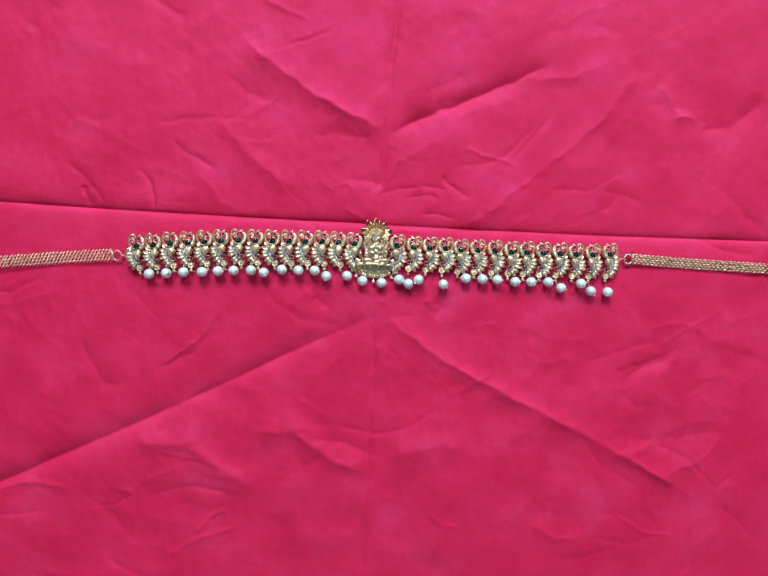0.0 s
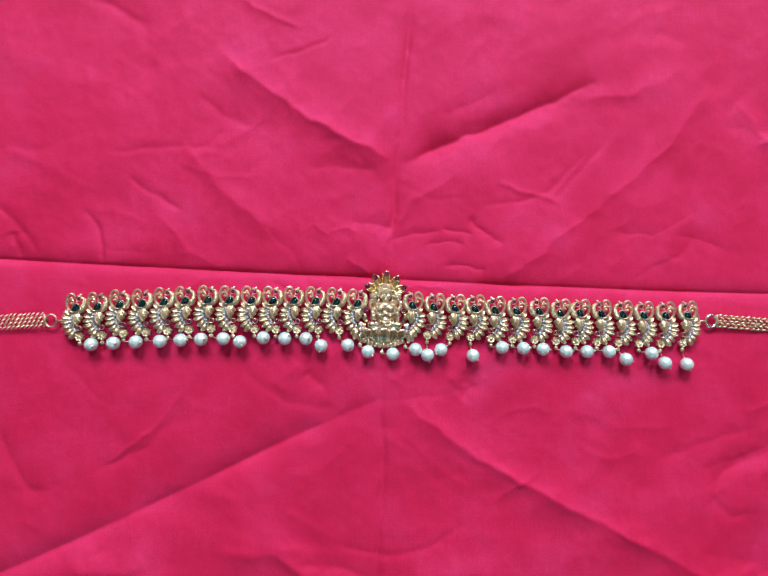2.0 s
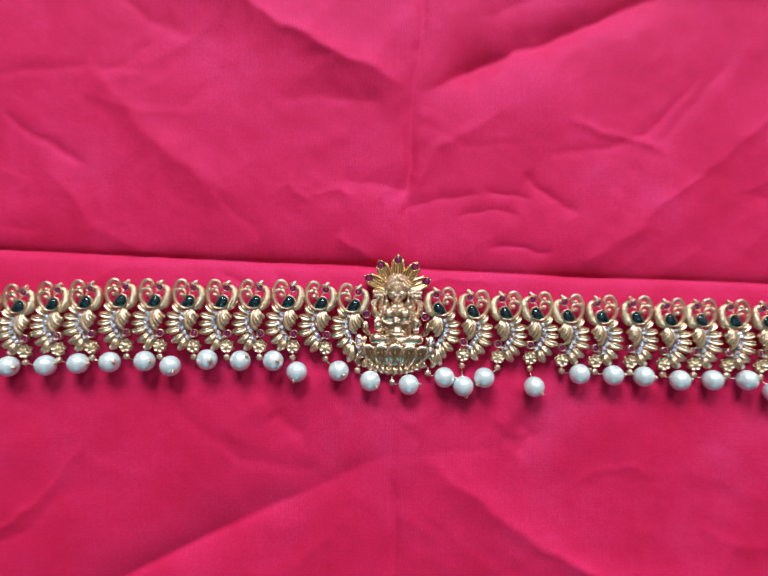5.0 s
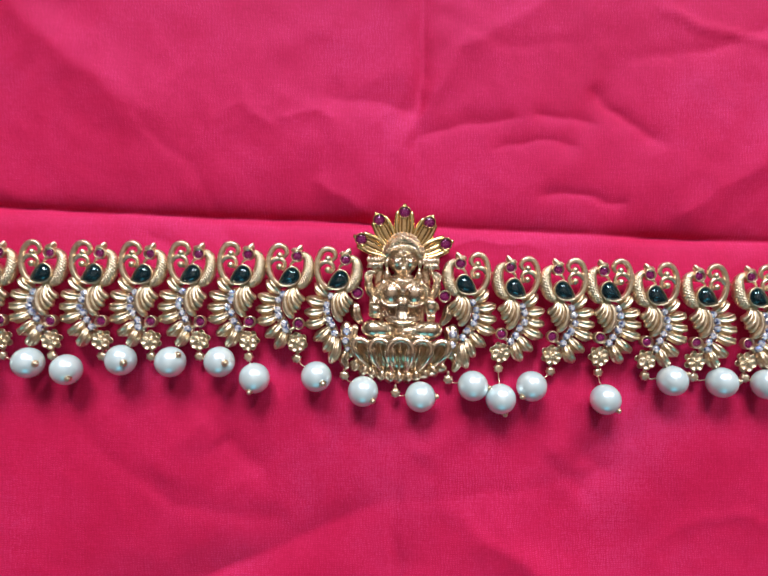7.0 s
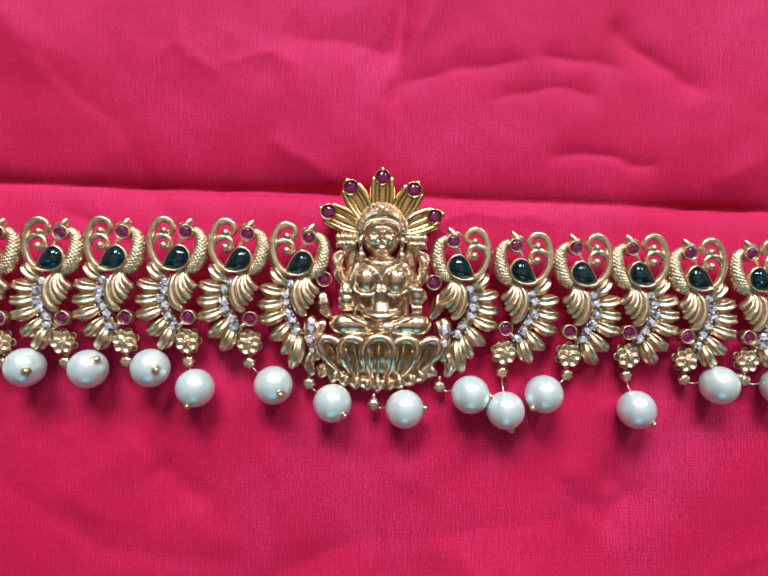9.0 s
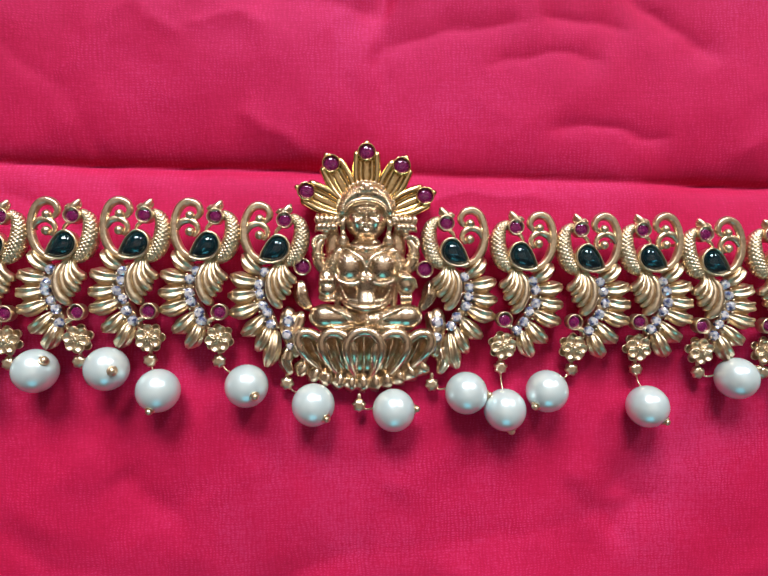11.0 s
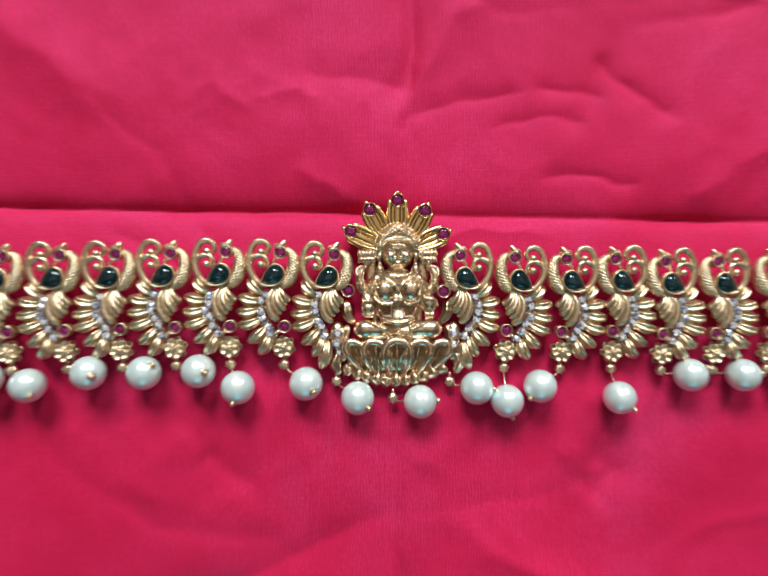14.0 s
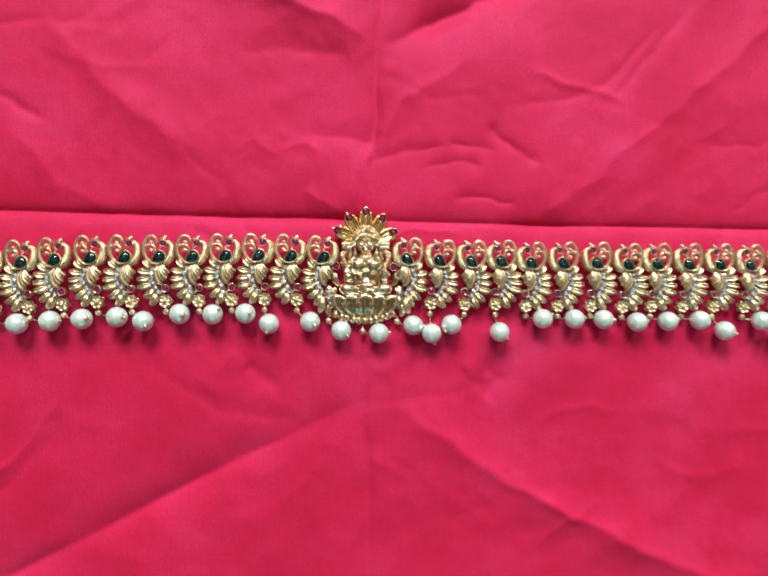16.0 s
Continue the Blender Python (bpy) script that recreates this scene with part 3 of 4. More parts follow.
for s in (1, -1):
    for inner in (False, True):
        meshes = link_meshes(s, inner)
        for i, (x, y) in enumerate(LINKS):
            if (i < 14) != (s > 0) or (i in (13, 14)) != inner:
                continue
            lean = LEAN.get(i, -2.0 if s > 0 else 0.0)
            m = pose(x * MM, y * MM, 1.25 * MM, 0, 0, lean)
            body, neck, fan, petals, stone = meshes
            link = place("peacock_link", body, None, necklace, "antique gold peacock link set with stones", m=m)
            place("neck", neck, None, link, "scaled gold peacock neck")
            place("leaf_fan", fan, None, link)
            for p in petals:
                place("petal", p, None, link)
            ex, ey, _ = link_point(s, 264, 354)
            place("emerald", stone, None, link, "dark green drop-shaped cabochon", m=pose(ex, ey, 0))
            for rx, ry in ((312, 172),) if inner else ((312, 172), (345, 758)):
                a, b, _ = link_point(s, rx, ry)
                place("ruby", RUBY_MESH, None, link, "purple-red round domed stone", m=pose(a, b, 0, 5 * math.sin(i * 3 + ry), 5 * math.cos(i * 4 + ry), 37 * i))
            for cxy in CRYSTALS:
                a, b, _ = link_point(s, *cxy)
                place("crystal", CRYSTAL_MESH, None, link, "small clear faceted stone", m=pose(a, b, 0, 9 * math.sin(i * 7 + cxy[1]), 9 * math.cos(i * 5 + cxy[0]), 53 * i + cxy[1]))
            if not inner:
                a, b, _ = link_point(s, 335, 925)
                place("flower", FLOWER_MESH, None, link, "gold flower with two layers of petals", m=pose(a, b, 0.1 * MM, 0, 0, 41 * i))
                SPACERS.append((i, m @ Vector(link_point(s, 332, 1068))))

# ---- pendant ----
V = 0.0000738
PENDANT = pose(8.5 * MM, 20.7 * MM, 0.7 * MM, 0, 0, -1.4)


def pp(x, y, z=0.0):
    return ((x - 737) * V, (540 - y) * V, z * MM)


def pr(*r):
    return [v * V for v in r]


def both(pts):
    """The same points on the other side of the pendant's axis."""
    return [(1474 - x, y) for x, y in pts]


def face_relief(bm):
    """A cast oval with brow, nose, cheeks, lips and chin as soft swellings."""
    swell = [
        (0, -9, 3.2, 9, 0.5), (0, 1, 5.5, 4, 0.7), (0, 10.5, 7.5, 2.0, 0.32), (0, 15.5, 6, 2.4, 0.34),
        (0, 13, 9, 1.1, -0.2), (0, 27, 10, 7, 0.4), (-23, 7, 9, 9, 0.38), (23, 7, 9, 9, 0.38),
        (-16, -13, 9.5, 4, 0.6), (16, -13, 9.5, 4, 0.6), (-17, -19, 12, 2.2, -0.3), (17, -19, 12, 2.2, -0.3), (-17, -24, 13, 2.2, 0.28), (17, -24, 13, 2.2, 0.28),
        (-16, -7, 10, 2.2, -0.2), (16, -7, 10, 2.2, -0.2),
    ]
    rows = []
    for r in np.linspace(0.02, 1, 40):
        row = []
        for k in range(96):
            a = 2 * math.pi * k / 96
            low = max(0.0, math.sin(a))
            dx, dy = 45 * r * math.cos(a) * (1 - 0.13 * low * low), (40 + 6 * low) * r * math.sin(a)
            z = 1.5 + 2.9 * math.sqrt(max(0.0, 1 - r ** 3.6))
            z += sum(h * math.exp(-((dx - cx) / wx) ** 2 - ((dy - cy) / wy) ** 2) for cx, cy, wx, wy, h in swell) * 1.25 * (1 - r ** 6)
            row.append(bm.verts.new(pp(737 + dx, 440 + dy, z)))
        rows.append(row)
    for a, b in zip(rows, rows[1:]):
        for k in range(96):
            bm.faces.new((a[k], a[(k + 1) % 96], b[(k + 1) % 96], b[k]))
    bm.faces.new(rows[0])


def seated_figure(frame_part):
    """The relief figure on the lotus, one plain cast shape."""
    bm = bmesh.new()
    e = lambda x, y, z, rx, ry, rz, turn=0: ball(bm, *pp(x, y, z), rx * V, ry * V, rz * V, turn, 22, 14)
    rod = lambda pts, radii, n=14, seg=10, **k: tube(bm, [pp(*p) for p in pts], pr(*radii), n, seg, **k)
    face_relief(bm)
    e(737, 411, 4.75, 3.5, 3.5, 3)
    e(737, 412, 1.9, 57, 46, 24)
    # domed crown: ribbed band between two rims, an emblem in front, beads over it
    arch = lambda rx, ry, z, lo: [pp(737 + rx * math.cos(a), 425 - ry * math.sin(a), z) for a in np.linspace(lo, math.pi - lo, 17)]
    tube(bm, arch(57, 60, 2.2, -0.45), pr(5, 6, 6, 6, 5), 56, 10)
    tube(bm, arch(49, 42, 3.1, 0.05), pr(10, 15, 17, 15, 10), 56, 16, flat=0.8)
    tube(bm, arch(43, 26, 4.2, 0.1), pr(3, 4, 4.5, 4, 3), 48, 9)
    for k in range(31):
        a = 0.12 + (math.pi - 0.24) * k / 30
        if abs(k - 15) > 2:
            rod([(737 + 44 * math.cos(a), 425 - 31 * math.sin(a), 4.2), (737 + 50 * math.cos(a), 425 - 42 * math.sin(a), 4.5), (737 + 55 * math.cos(a), 425 - 54 * math.sin(a), 3.5)], (1.8, 2.2, 1.8), 8, 6)
    e(737, 377, 4.7, 7, 10, 5)
    for sx in (-1, 1):
        e(737 + 9 * sx, 380, 4.5, 9, 4.5, 4, 35 * sx)
        e(737 + 8 * sx, 370, 4.4, 7, 3.5, 4, -40 * sx)
        e(737 + 20 * sx, 380, 4.3, 4, 4, 4)
    for k in range(9):
        a = math.pi / 2 + (k - 4) * 0.15
        e(737 + 61 * math.cos(a), 425 - 65 * math.sin(a), 2.8, 4.5, 4.5, 4.5)
    for k in range(9):
        for sx in (-1, 1):
            e(737 + sx * (57 + 1.5 * math.sin(k)), 400 + 6 * k, 2.9, 3.5, 3.5, 3.5)
    # neck, shoulders and back plate
    e(737, 488, 1.2, 33, 16, 16)
    e(737, 512, 1.9, 66, 27, 20)
    for sx in (-1, 1):
        X = lambda d: 737 + sx * d
        # ear, bell earring
        rod([(X(45), 432, 2.4), (X(49), 448, 2.8), (X(48), 462, 2.6)], (5, 6.5, 5), 12, 9)
        e(X(47), 468, 3.0, 6, 5, 6)
        rod([(X(47), 471, 2.9), (X(47), 478, 2.9), (X(48), 486, 2.7)], (6, 11, 14), 12, 14)
        e(X(48), 488, 2.7, 15, 3.5, 13)
        # held lotus: upright petals over drooping ones, a ball-ended stalk
        for k in range(-2, 3):
            rod([(X(82 + 3 * k), 452, 2.2), (X(82 + 9 * k), 441, 3.1 - 0.1 * k * k), (X(82 + 9.5 * k), 429, 2.6)], (7, 8, 7, 3), 12, 10)
        for k in (-1.5, -0.5, 0.5, 1.5):
            rod([(X(82 + 4 * k), 450, 2.8), (X(82 + 10 * k), 456, 3.3), (X(82 + 15 * k), 463, 2.5)], (6, 8, 3), 10, 9)
        e(X(82), 463, 2.8, 10, 6, 10)
        e(X(82), 450, 1.6, 24, 18, 14)
        rod([(X(80), 466, 2.2), (X(86), 474, 2.2)], (6, 7), 8, 9)
        # raised forearm, curled fingers like beads, bracelets
        rod([(X(66), 514, 1.8), (X(84), 540, 1.6), (X(98), 528, 2.0), (X(100), 500, 2.2), (X(92), 482, 2.2)], (13, 13, 12, 11, 8), 26, 14)
        for k in range(8):
            a = -0.5 + 0.36 * k
            e(X(92 + 17 * math.cos(a)), 489 - 15 * math.sin(a), 2.7, 5.2, 5.2, 6)
        for y in (511, 518):
            rod([(X(87), y + 1, 2.6), (X(99), y, 3.4), (X(111), y - 2, 2.4)], (3, 3.6, 3), 12, 8)
        e(X(69), 492, 0.7, 17, 42, 8)
        # upper arm with armlet ribs
        rod([(X(50), 503, 2.2), (X(64), 524, 2.5), (X(73), 552, 2.4)], (15, 16, 13), 18, 14)
        for k in range(6):
            rod([(X(48 + 3.0 * k), 512 + 6.5 * k, 3.2), (X(60 + 2.4 * k), 505 + 6.5 * k, 3.9), (X(72 + 2.0 * k), 504 + 6.8 * k, 2.6)], (2.2, 2.8, 2.2), 10, 7)
        # bodice: mirror-smooth rounds, ribbed upper edge, lower hem
        e(X(34), 537, 3.0, 31, 33, 27)
        for k in range(7):
            a = 0.5 + 0.34 * k
            rod([(X(34 + 31 * math.cos(a)), 537 - 31 * math.sin(a), 3.9), (X(34 + 25 * math.cos(a)), 537 - 24 * math.sin(a), 4.9), (X(34 + 17 * math.cos(a)), 537 - 17 * math.sin(a), 5.0)], (1.5, 2.0, 1.0), 8, 6)
        rod([(X(66), 545, 2.6), (X(56), 565, 3.2), (X(34), 573, 3.6), (X(12), 569, 3.7), (X(1), 562, 3.6)], (3, 4, 4.5, 4, 3), 24, 9)
        # collar bands that meet between the rounds
        rod([(X(40), 489, 2.8), (X(24), 497, 3.6), (X(3), 503, 4.2)], (3, 4.5, 4), 16, 8)
        rod([(X(52), 497, 3.0), (X(30), 508, 4.0), (X(12), 520, 4.5), (X(2), 536, 4.7)], (4, 5.5, 5, 4), 20, 9)
        rod([(X(57), 506, 3.1), (X(36), 514, 4.2), (X(17), 524, 4.7)], (2, 3, 2), 16, 7)
        e(X(7), 564, 4.2, 6, 4, 4, 20 * sx)
        # thigh with round knee, drape folds, foot
        rod([(X(26), 645, 2.6), (X(50), 641, 2.9), (X(72), 640, 2.9)], (17, 23, 25), 22, 22)
        e(X(84), 640, 2.9, 34, 27, 27)
        for k in range(4):
            rod([(X(86 - 13 * k), 619 + 2.5 * k, 4.1), (X(58 - 8 * k), 628 + 4 * k, 4.9), (X(33 - 5 * k), 648 + 2 * k, 4.2)], (1.8, 3.0, 1.8), 18, 7)
        rod([(X(88), 660, 3.0), (X(60), 664, 3.5), (X(28), 660, 3.3)], (7, 9, 7), 16, 10)
        for k in range(4):
            e(X(28 - 4 * k), 662 + (k % 2) * 3, 3.5, 4, 4, 4)
        # small beads beside the waist
        for k in range(6):
            e(X(54 - 3.2 * k), 574 + 7 * k, 2.1, 5, 5, 5)
        for k in range(4):
            for j in range(4):
                e(X(30 + 9 * j - 2 * k), 577 + 9 * k, 0.9, 6, 6, 6)
    e(737, 503, 4.6, 8, 8, 6)
    e(737, 503, 5.1, 3.5, 3.5, 3)
    e(737, 540, 4.6, 4, 7, 5)
    # waist and wide belt
    rod([(737, 562, 2.7), (736, 588, 2.7), (737, 612, 2.8)], (29, 22, 30), 22, 28, flat=0.75)
    rod([(700, 609, 2.6), (737, 613, 3.4), (774, 609, 2.6)], (11, 14, 11), 20, 14)
    rod([(692, 610, 2.9), (710, 619, 3.9), (737, 623, 4.5), (764, 619, 3.9), (782, 610, 2.9)], (6, 7, 7.5, 7, 6), 24, 12)
    # bead strings and pleats in the lap
    e(745, 642, 2.6, 40, 22, 18)
    for x in (738, 768):
        for k in range(5):
            e(x + (k % 2) * 2, 632 + 7 * k, 4.1, 5, 4.5, 5)
    for k in range(4):
        rod([(746 + 5 * k, 630, 3.6), (745 + 6 * k, 648, 4.2), (742 + 9 * k, 664, 3.6)], (3, 4, 4), 12, 8)
    e(737, 664, 1.6, 104, 14, 16)
    # open palm that faces out, on one side
    rod([(655, 552, 2.6), (656, 570, 3.0), (658, 584, 3.0)], (15, 17, 17), 14, 14)
    for k in range(4):
        rod([(645 + 7.5 * k, 553, 3.2), (645 + 7.5 * k, 564, 4.3), (648 + 6.5 * k, 574, 4.2)], (2.5, 3.6, 3), 10, 8)
    e(658, 584, 3.5, 19, 17, 16)
    e(661, 600, 3.0, 22, 11, 14)
    rod([(644, 596, 3.4), (660, 603, 4.2), (677, 597, 3.4)], (3, 3.5, 3), 12, 8)
    # giving hand with the fingers down, on the other
    rod([(808, 556, 2.6), (816, 566, 3.2), (821, 576, 3.2)], (16, 20, 21), 14, 14)
    rod([(803, 575, 3.4), (814, 562, 4.6), (832, 562, 4.6), (841, 578, 3.4)], (4, 4.5, 4.5, 4), 20, 9)
    rod([(803, 569, 3.0), (809, 586, 3.2), (814, 598, 3.0)], (5, 7, 5), 12, 10)
    for k in range(4):
        rod([(809 + 6.5 * k, 590, 3.2), (811 + 6 * k, 603, 3.8), (812 + 5.5 * k, 615 - k, 3.2)], (3.5, 3.6, 2.6), 10, 8)
    part("seated_figure", bm, POLISHED, frame_part, "plain gold seated figure in relief")


def pendant():
    bm = bmesh.new()
    # pierced back frame
    for pts in ([(660, 400), (668, 480), (676, 600), (690, 700)],):
        for side in (pts, both(pts)):
            tube(bm, [pp(x, y, 0.5) for x, y in side], pr(7, 8, 7), 20, 8)
    tube(bm, [pp(x, y, 0.5) for x, y in ((592, 700), (640, 760), (737, 776), (834, 760), (882, 700))], pr(8, 9, 9, 9, 8), 24, 8)
    for x, y in ((605, 537), (861, 541)):
        bezel(bm, ring_outline(18.5 * V), *pp(x, y)[:2], 0.8 * MM, 2.6 * MM, 0.76)
    for pts in ([(600, 575), (603, 600), (618, 622)], [(576, 712), (570, 735), (578, 756)], [(600, 640), (585, 690), (590, 720)]):
        for side in (pts, both(pts)):
            tube(bm, [pp(x, y, 1.2) for x, y in side], pr(12, 16, 13, 9), 16, 24, flutes=5, depth=0.14)
    for cx, top in ((577, 628), (887, 630)):
        sgn = 1 if cx < 737 else -1
        tube(bm, [pp(cx - 2 * sgn, top + 8, 1.3), pp(cx - 1 * sgn, top + 40, 1.5), pp(cx + 8 * sgn, top + 82, 1.0)], pr(17, 19, 12), 14, 12, flat=0.8)
    for i in range(11):
        t = (i - 5) / 5
        x, y = 730 + 125 * t, 785 - 31 * t * t
        tube(bm, [pp(x - 9 * t, y - 20, 0.5), pp(x + 1 * t, y - 4, 0.8), pp(x + 9 * t, y + 8 - 4 * abs(t), 0.4)], pr(11, 15, 17, 12), 16, 24, flutes=3, depth=0.14)
    frame_part = part("pendant", bm, POLISHED, necklace, "large gold pendant with a seated figure on a lotus", m=PENDANT)

    # flared crown petals, each with a stone
    for x, y, bx, by in ((738, 298, 737, 392), (664, 323, 706, 402), (811, 326, 770, 402), (613, 381, 690, 418), (860, 388, 785, 420)):
        bm = bmesh.new()
        d = np.array((bx - x, by - y), float)
        d /= np.hypot(*d)
        n = np.array((-d[1], d[0]))
        for off, rad, z in ((-22, 8, 2.1), (-12, 7, 1.5), (12, 7, 1.5), (22, 8, 2.1), (0, 17, 0.7)):
            a = (x + n[0] * off * 0.95 + d[0] * 2, y + n[1] * off * 0.95 + d[1] * 2)
            c = ((x + bx) / 2 + n[0] * off, (y + by) / 2 + n[1] * off)
            e = (bx + n[0] * off * 0.6, by + n[1] * off * 0.6)
            tube(bm, [pp(*a, z), pp(*c, z + 0.1), pp(*e, z + 0.4)], pr(rad, rad, rad * 0.7), 14, 10)
        ball(bm, *pp(x - d[0] * 21, y - d[1] * 21, 1.9), 7 * V)
        bezel(bm, ring_outline(19.5 * V), *pp(x, y)[:2], 0.9 * MM, 3.1 * MM, 0.76)
        part("crown_petal", bm, YELLOW, frame_part, "fluted gold crown petal")

    # lotus seat
    bm = bmesh.new()
    ball(bm, *pp(735, 706, 0.9), 128 * V, 52 * V, 0.9 * MM, 0, 24, 10)
    part("lotus_base", bm, POLISHED, frame_part)
    for tx, ty, w, bx, by, z in ((614, 672, 27, 662, 756, 1.5), (855, 674, 27, 812, 757, 1.5), (671, 671, 33, 700, 768, 1.9), (797, 672, 33, 768, 768, 1.9), (733, 668, 37, 733, 770, 2.4)):
        bm = bmesh.new()

        def edge(t, side):
            f = 0.42 + 0.58 * math.sin(min(1, t * 1.3) * math.pi / 2)
            f *= math.sqrt(max(0.0, 1 - (max(0.0, t - 0.62) / 0.38) ** 2))
            return bx + (tx - bx) * t ** 0.8 + side * w * f, by + (ty - by) * t, z - 1.3 + 3.1 * math.sin(min(1.0, t * 1.5) * math.pi / 2)

        rim = [edge(t, -1) for t in np.linspace(0.05, 0.98, 9)] + [edge(t, 1) for t in np.linspace(0.98, 0.05, 9)]
        tube(bm, [pp(a, b, c + 0.3) for a, b, c in rim], pr(6, 10, 11, 10, 6), 44, 10)
        rows = []
        for t in np.linspace(0.02, 0.97, 14):
            row = []
            for k in range(25):
                u = -1 + 2 * k / 24
                a, b, c = edge(t, u)
                row.append(bm.verts.new(pp(a, b, c - 1.5 + 0.9 * math.cos(3 * math.pi * u) * (1 - t ** 4) + 0.6 * (1 - u * u))))
            rows.append(row)
        for r0, r1 in zip(rows, rows[1:]):
            for k in range(24):
                bm.faces.new((r0[k], r0[k + 1], r1[k + 1], r1[k]))
        part("lotus_petal", bm, POLISHED, frame_part, "arched gold lotus petal")

    seated_figure(frame_part)

    ruby = mesh_of("ruby", cabochon(ring_outline(15.2 * V, 24), 2.2 * MM, 0.45 * MM), RUBY)
    for x, y, z in ((738, 298, 0.2), (664, 323, 0.2), (811, 326, 0.2), (613, 381, 0.2), (860, 388, 0.2), (605, 537, -0.3), (861, 541, -0.3)):
        place("ruby", ruby, None, frame_part, "purple-red round domed stone", m=pose(*pp(x, y, z), 0, 0, x))
    for x, y, r in ((577, 650, 13), (574, 678, 12), (580, 702, 9), (887, 652, 13), (886, 684, 12), (877, 706, 9)):
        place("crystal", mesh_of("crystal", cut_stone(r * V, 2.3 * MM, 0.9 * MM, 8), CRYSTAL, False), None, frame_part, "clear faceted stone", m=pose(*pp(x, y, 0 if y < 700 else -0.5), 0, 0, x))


pendant()

# ---- pearl drops ----
PEARLS = [
    (-135.3, 3.4), (-124.6, 4.0), (-113.7, 4.7), (-102.1, 5.0), (-92.0, 5.6), (-82.1, 6.0), (-71.2, 6.3), (-63.1, 4.8),
    (-51.6, 6.8), (-41.1, 6.4), (-30.7, 6.4), (-23.2, 2.9), (-10.0, 3.2), (0.0, 0.0), (12.3, -1.2), (23.6, 1.1),
    (29.6, -1.7), (36.3, 1.0), (52.3, -1.9), (66.9, 2.1), (77.7, 1.7), (87.6, 1.3), (99.2, 0.1), (109.8, 0.1),
    (121.0, 0.1), (129.6, -3.7), (142.6, -0.7), (149.4, -5.6), (160.6, -6.2),
]
# where each pin's head shows on its pearl, in radii from the pearl's middle
HEADS = [
    (0.55, -0.2), (0.6, 0.0), (0.85, -0.07), (0.97, 0.2), (0.98, 0.0), (0.7, 0.05), (0.8, 0.0), (0.48, -0.48),
    (0.53, -0.1), (0.66, 0.5), (0.57, 0.0), (-0.2, -0.77), (0.48, -0.35), (0.6, -0.5), (0.99, 0.05), (0.99, -0.1),
    (0.28, -0.96), (-0.68, -0.58), (0.62, -0.62), (0.88, 0.42), (0.95, 0.1), (0.9, -0.05), (0.98, 0.1), (0.97, 0.15),
    (0.94, 0.3), (0.75, -0.27), (0.97, 0.2), (0.6, -0.72), (0.42, -0.9),
]
PEARL_R = 3.3 * MM


def pearl_drops():
    bm = bmesh.new()
    bmesh.ops.create_uvsphere(bm, u_segments=40, v_segments=24, radius=PEARL_R)
    pearl_mesh = mesh_of("pearl", bm, PEARL)
    bm = bmesh.new()
    ball(bm, 0, 0, 0.05 * MM, 0.56 * MM, 0.56 * MM, 0.46 * MM)
    ball(bm, 0, 0, -0.22 * MM, 0.8 * MM, 0.8 * MM, 0.16 * MM)
    head_mesh = mesh_of("pin_head", bm, GOLD)
    own = dict(SPACERS)
    extra = {13: Vector((-4.1, 3.2, 0)) * MM, 14: Vector((7.0, -0.6, 0)) * MM, 15: Vector((18.5, 2.3, 0)) * MM}
    for k, ((x, y), (hx, hy)) in enumerate(zip(PEARLS, HEADS)):
        i = k if k < 13 else k - 1
        sp = extra[k] if k in extra else own[i]
        spacer = place("spacer_bead", SPACER_MESH, None, necklace, "tiny gold daisy bead", m=pose(sp.x, sp.y, 0.1 * MM, 0, 0, 23 * k))
        pearl = place("pearl", pearl_mesh, None, necklace, "round white pearl", m=pose(x * MM, y * MM, PEARL_R, 0, 0, 67 * k))
        way = Vector((hx, hy, math.sqrt(max(0.0, 1 - hx * hx - hy * hy))))
        back = pose(0, 0, 0, 0, 0, -67 * k)
        turn = way.to_track_quat("Z", "Y").to_matrix().to_4x4()
        place("pin_head", head_mesh, None, pearl, "gold pin head", m=back @ Matrix.Translation(way * (PEARL_R + 0.25 * MM)) @ turn)
        bm = bmesh.new()
        centre = Vector((x * MM, y * MM, PEARL_R))
        a = Vector((sp.x, sp.y, 1.6 * MM))
        out = (a - centre)
        out.z = 0
        out = out.normalized() * PEARL_R * 0.9 + centre
        out.z = PEARL_R * 0.75
        midp = (a + out) / 2 + Vector((0, -0.5 * MM, -0.3 * MM))
        tube(bm, [a, midp, out], [0.14 * MM] * 3, 10, 6)
        up = Vector((sp.x, sp.y, 1.4 * MM))
        tube(bm, [up, up + Vector((0.05 * MM, 1.6 * MM, 0))], [0.3 * MM] * 2, 5, 6)
        part("wire", bm, GOLD, necklace, "thin gold wire loop")


pearl_drops()


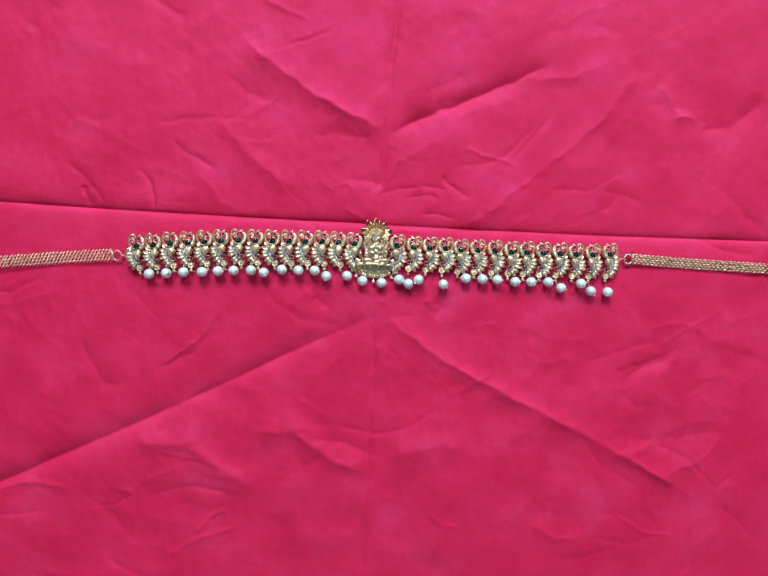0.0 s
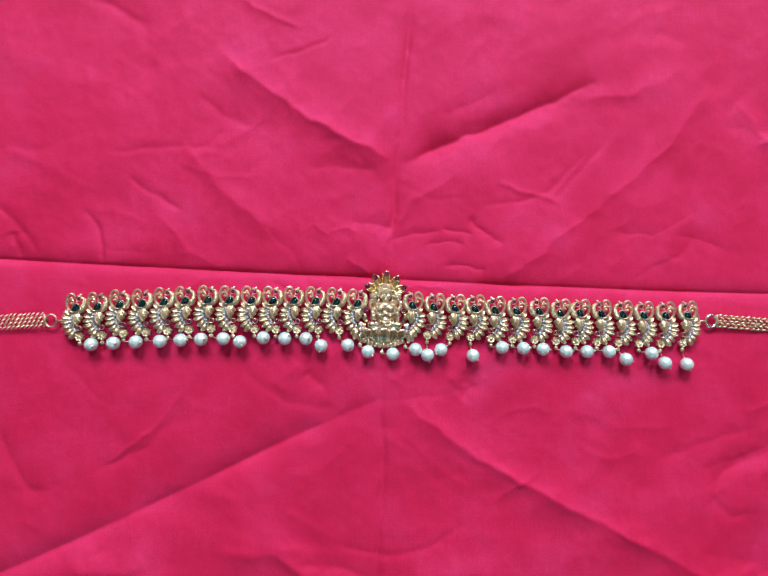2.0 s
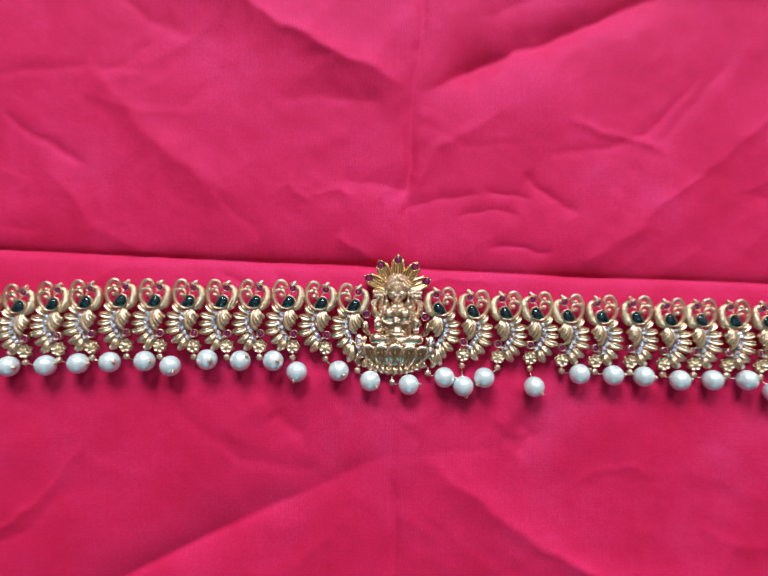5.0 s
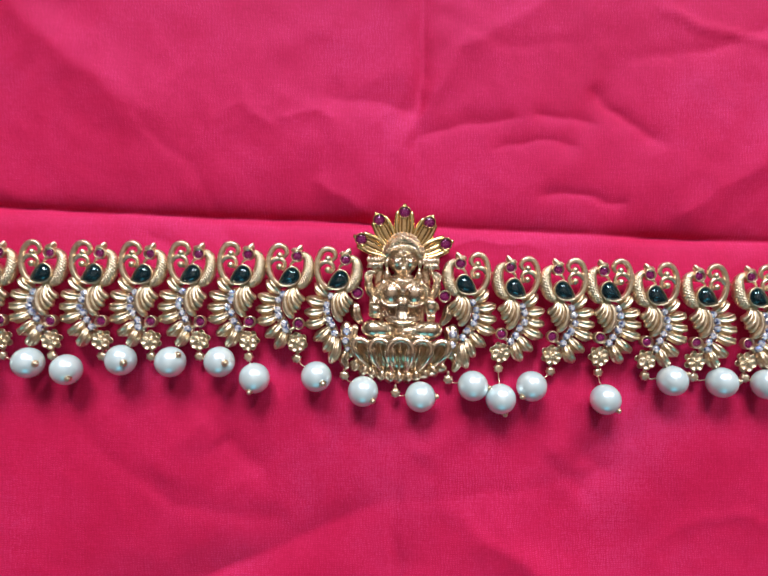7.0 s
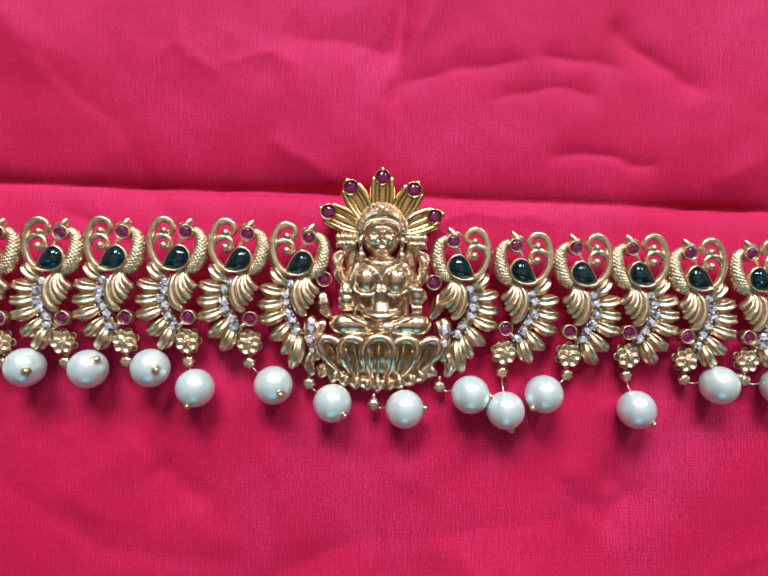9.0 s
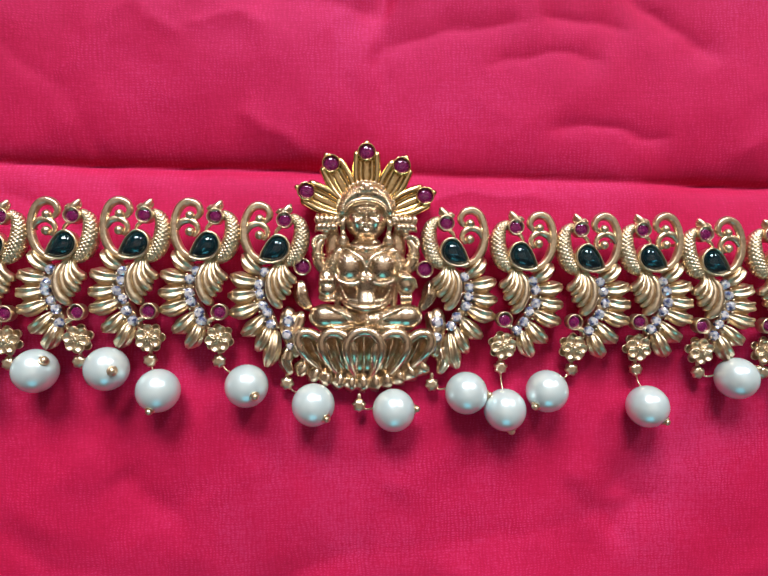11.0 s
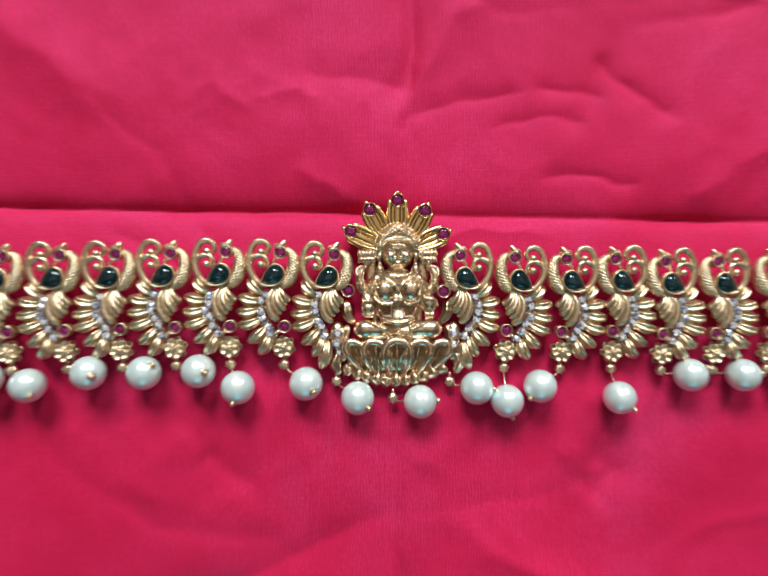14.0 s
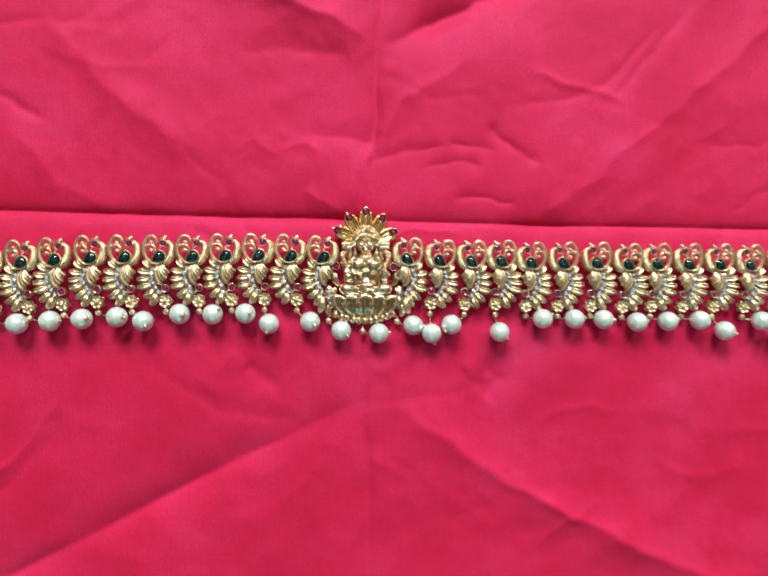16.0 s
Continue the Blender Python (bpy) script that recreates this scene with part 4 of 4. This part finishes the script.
# ---- chains ----
def chain(line, rows, pitch, half, thick, tilts, label):
    """A flat woven chain along the line, in millimetres: rows of slanting wire links, staggered from row to row."""
    path = spline([(x, y, 0) for x, y in line], 400)
    run = np.concatenate([[0], np.cumsum(np.hypot(*np.diff(path[:, :2], axis=0).T))])
    bm = bmesh.new()
    loose = random.Random(5)
    for r in range(rows):
        for k in range(int(run[-1] / pitch)):
            at = min((k + 0.5 * (r % 2)) * pitch + 0.8, run[-1])
            i = min(int(np.searchsorted(run, at)), len(path) - 2)
            t = path[min(i + 1, len(path) - 1)] - path[max(i - 1, 0)]
            t /= np.hypot(t[0], t[1])
            n = np.array((-t[1], t[0], 0))
            c = path[i] + n * ((r - (rows - 1) / 2) * 5.7 / (rows - 1) + loose.uniform(-0.12, 0.12))
            tilt = tilts[r % len(tilts)] + loose.uniform(-0.14, 0.14)
            d = t * math.cos(tilt) + n * math.sin(tilt)
            z = 0.95 + loose.uniform(-0.1, 0.15)
            tube(bm, [(c - d * half + np.array((0, 0, z - 0.5))) * MM, (c + np.array((0, 0, z + 0.3))) * MM, (c + d * half + np.array((0, 0, z - 0.25))) * MM], [thick * 0.7 * MM, thick * MM, thick * 0.7 * MM], 6, 8)
    tagged(part("chain", bm, GOLD, necklace, label), kind="stuff")


chain([(-159.6, 15.1), (-175, 14.2), (-194, 12.8), (-230, 10), (-320, 3)], 4, 2.2, 1.35, 0.46, (0.85, 0.7), "flat woven gold chain of loose slanting links")
chain([(178, 15.6), (212, 13), (269, 10), (340, 6)], 5, 2.9, 1.05, 0.58, (0.35, -0.4), "flat woven gold chain of staggered links")


def chain_end(x, y, s, bar, label):
    thick = 0.75 if s > 0 else 0.45
    bm = bmesh.new()
    pts = [(x + 2.7 * math.cos(a), y + 3.1 * math.sin(a), 1.2) for a in np.linspace(0, 2 * math.pi, 13)]
    tube(bm, [np.array(p) * MM for p in pts], [thick * MM] * 3, 36, 10)
    part("ring", bm, SILVER if s > 0 else GOLD, necklace, label)
    bm = bmesh.new()
    e = x + s * 3.4
    tube(bm, [np.array((e, y - 2.9, 1.1)) * MM, np.array((e - s * 0.4, y, 1.3)) * MM, np.array((e, y + 2.9, 1.1)) * MM], [0.6 * MM, 0.8 * MM, 0.6 * MM], 10, 8)
    part("end_cap", bm, GOLD, necklace, "gold end cap of the chain")
    bm = bmesh.new()
    tube(bm, [np.array((bx, by, 1.5)) * MM for bx, by in bar], [0.6 * MM, 0.75 * MM, 0.6 * MM], 16, 8)
    tube(bm, [np.array((bar[1][0], y, 1.3)) * MM, np.array((x - s * 2.6, y, 1.2)) * MM], [0.5 * MM] * 2, 6, 7)
    part("end_bar", bm, GOLD, necklace, "curved gold end bar")


chain_end(-155.8, 14.9, -1, [(-149.2, 19.0), (-149.8, 14.5), (-148.2, 10.0)], "gold oval connecting ring")
chain_end(174.3, 15.4, 1, [(167.0, 19.5), (168.0, 14.5), (166.6, 10.0)], "pale metal ring clasp")
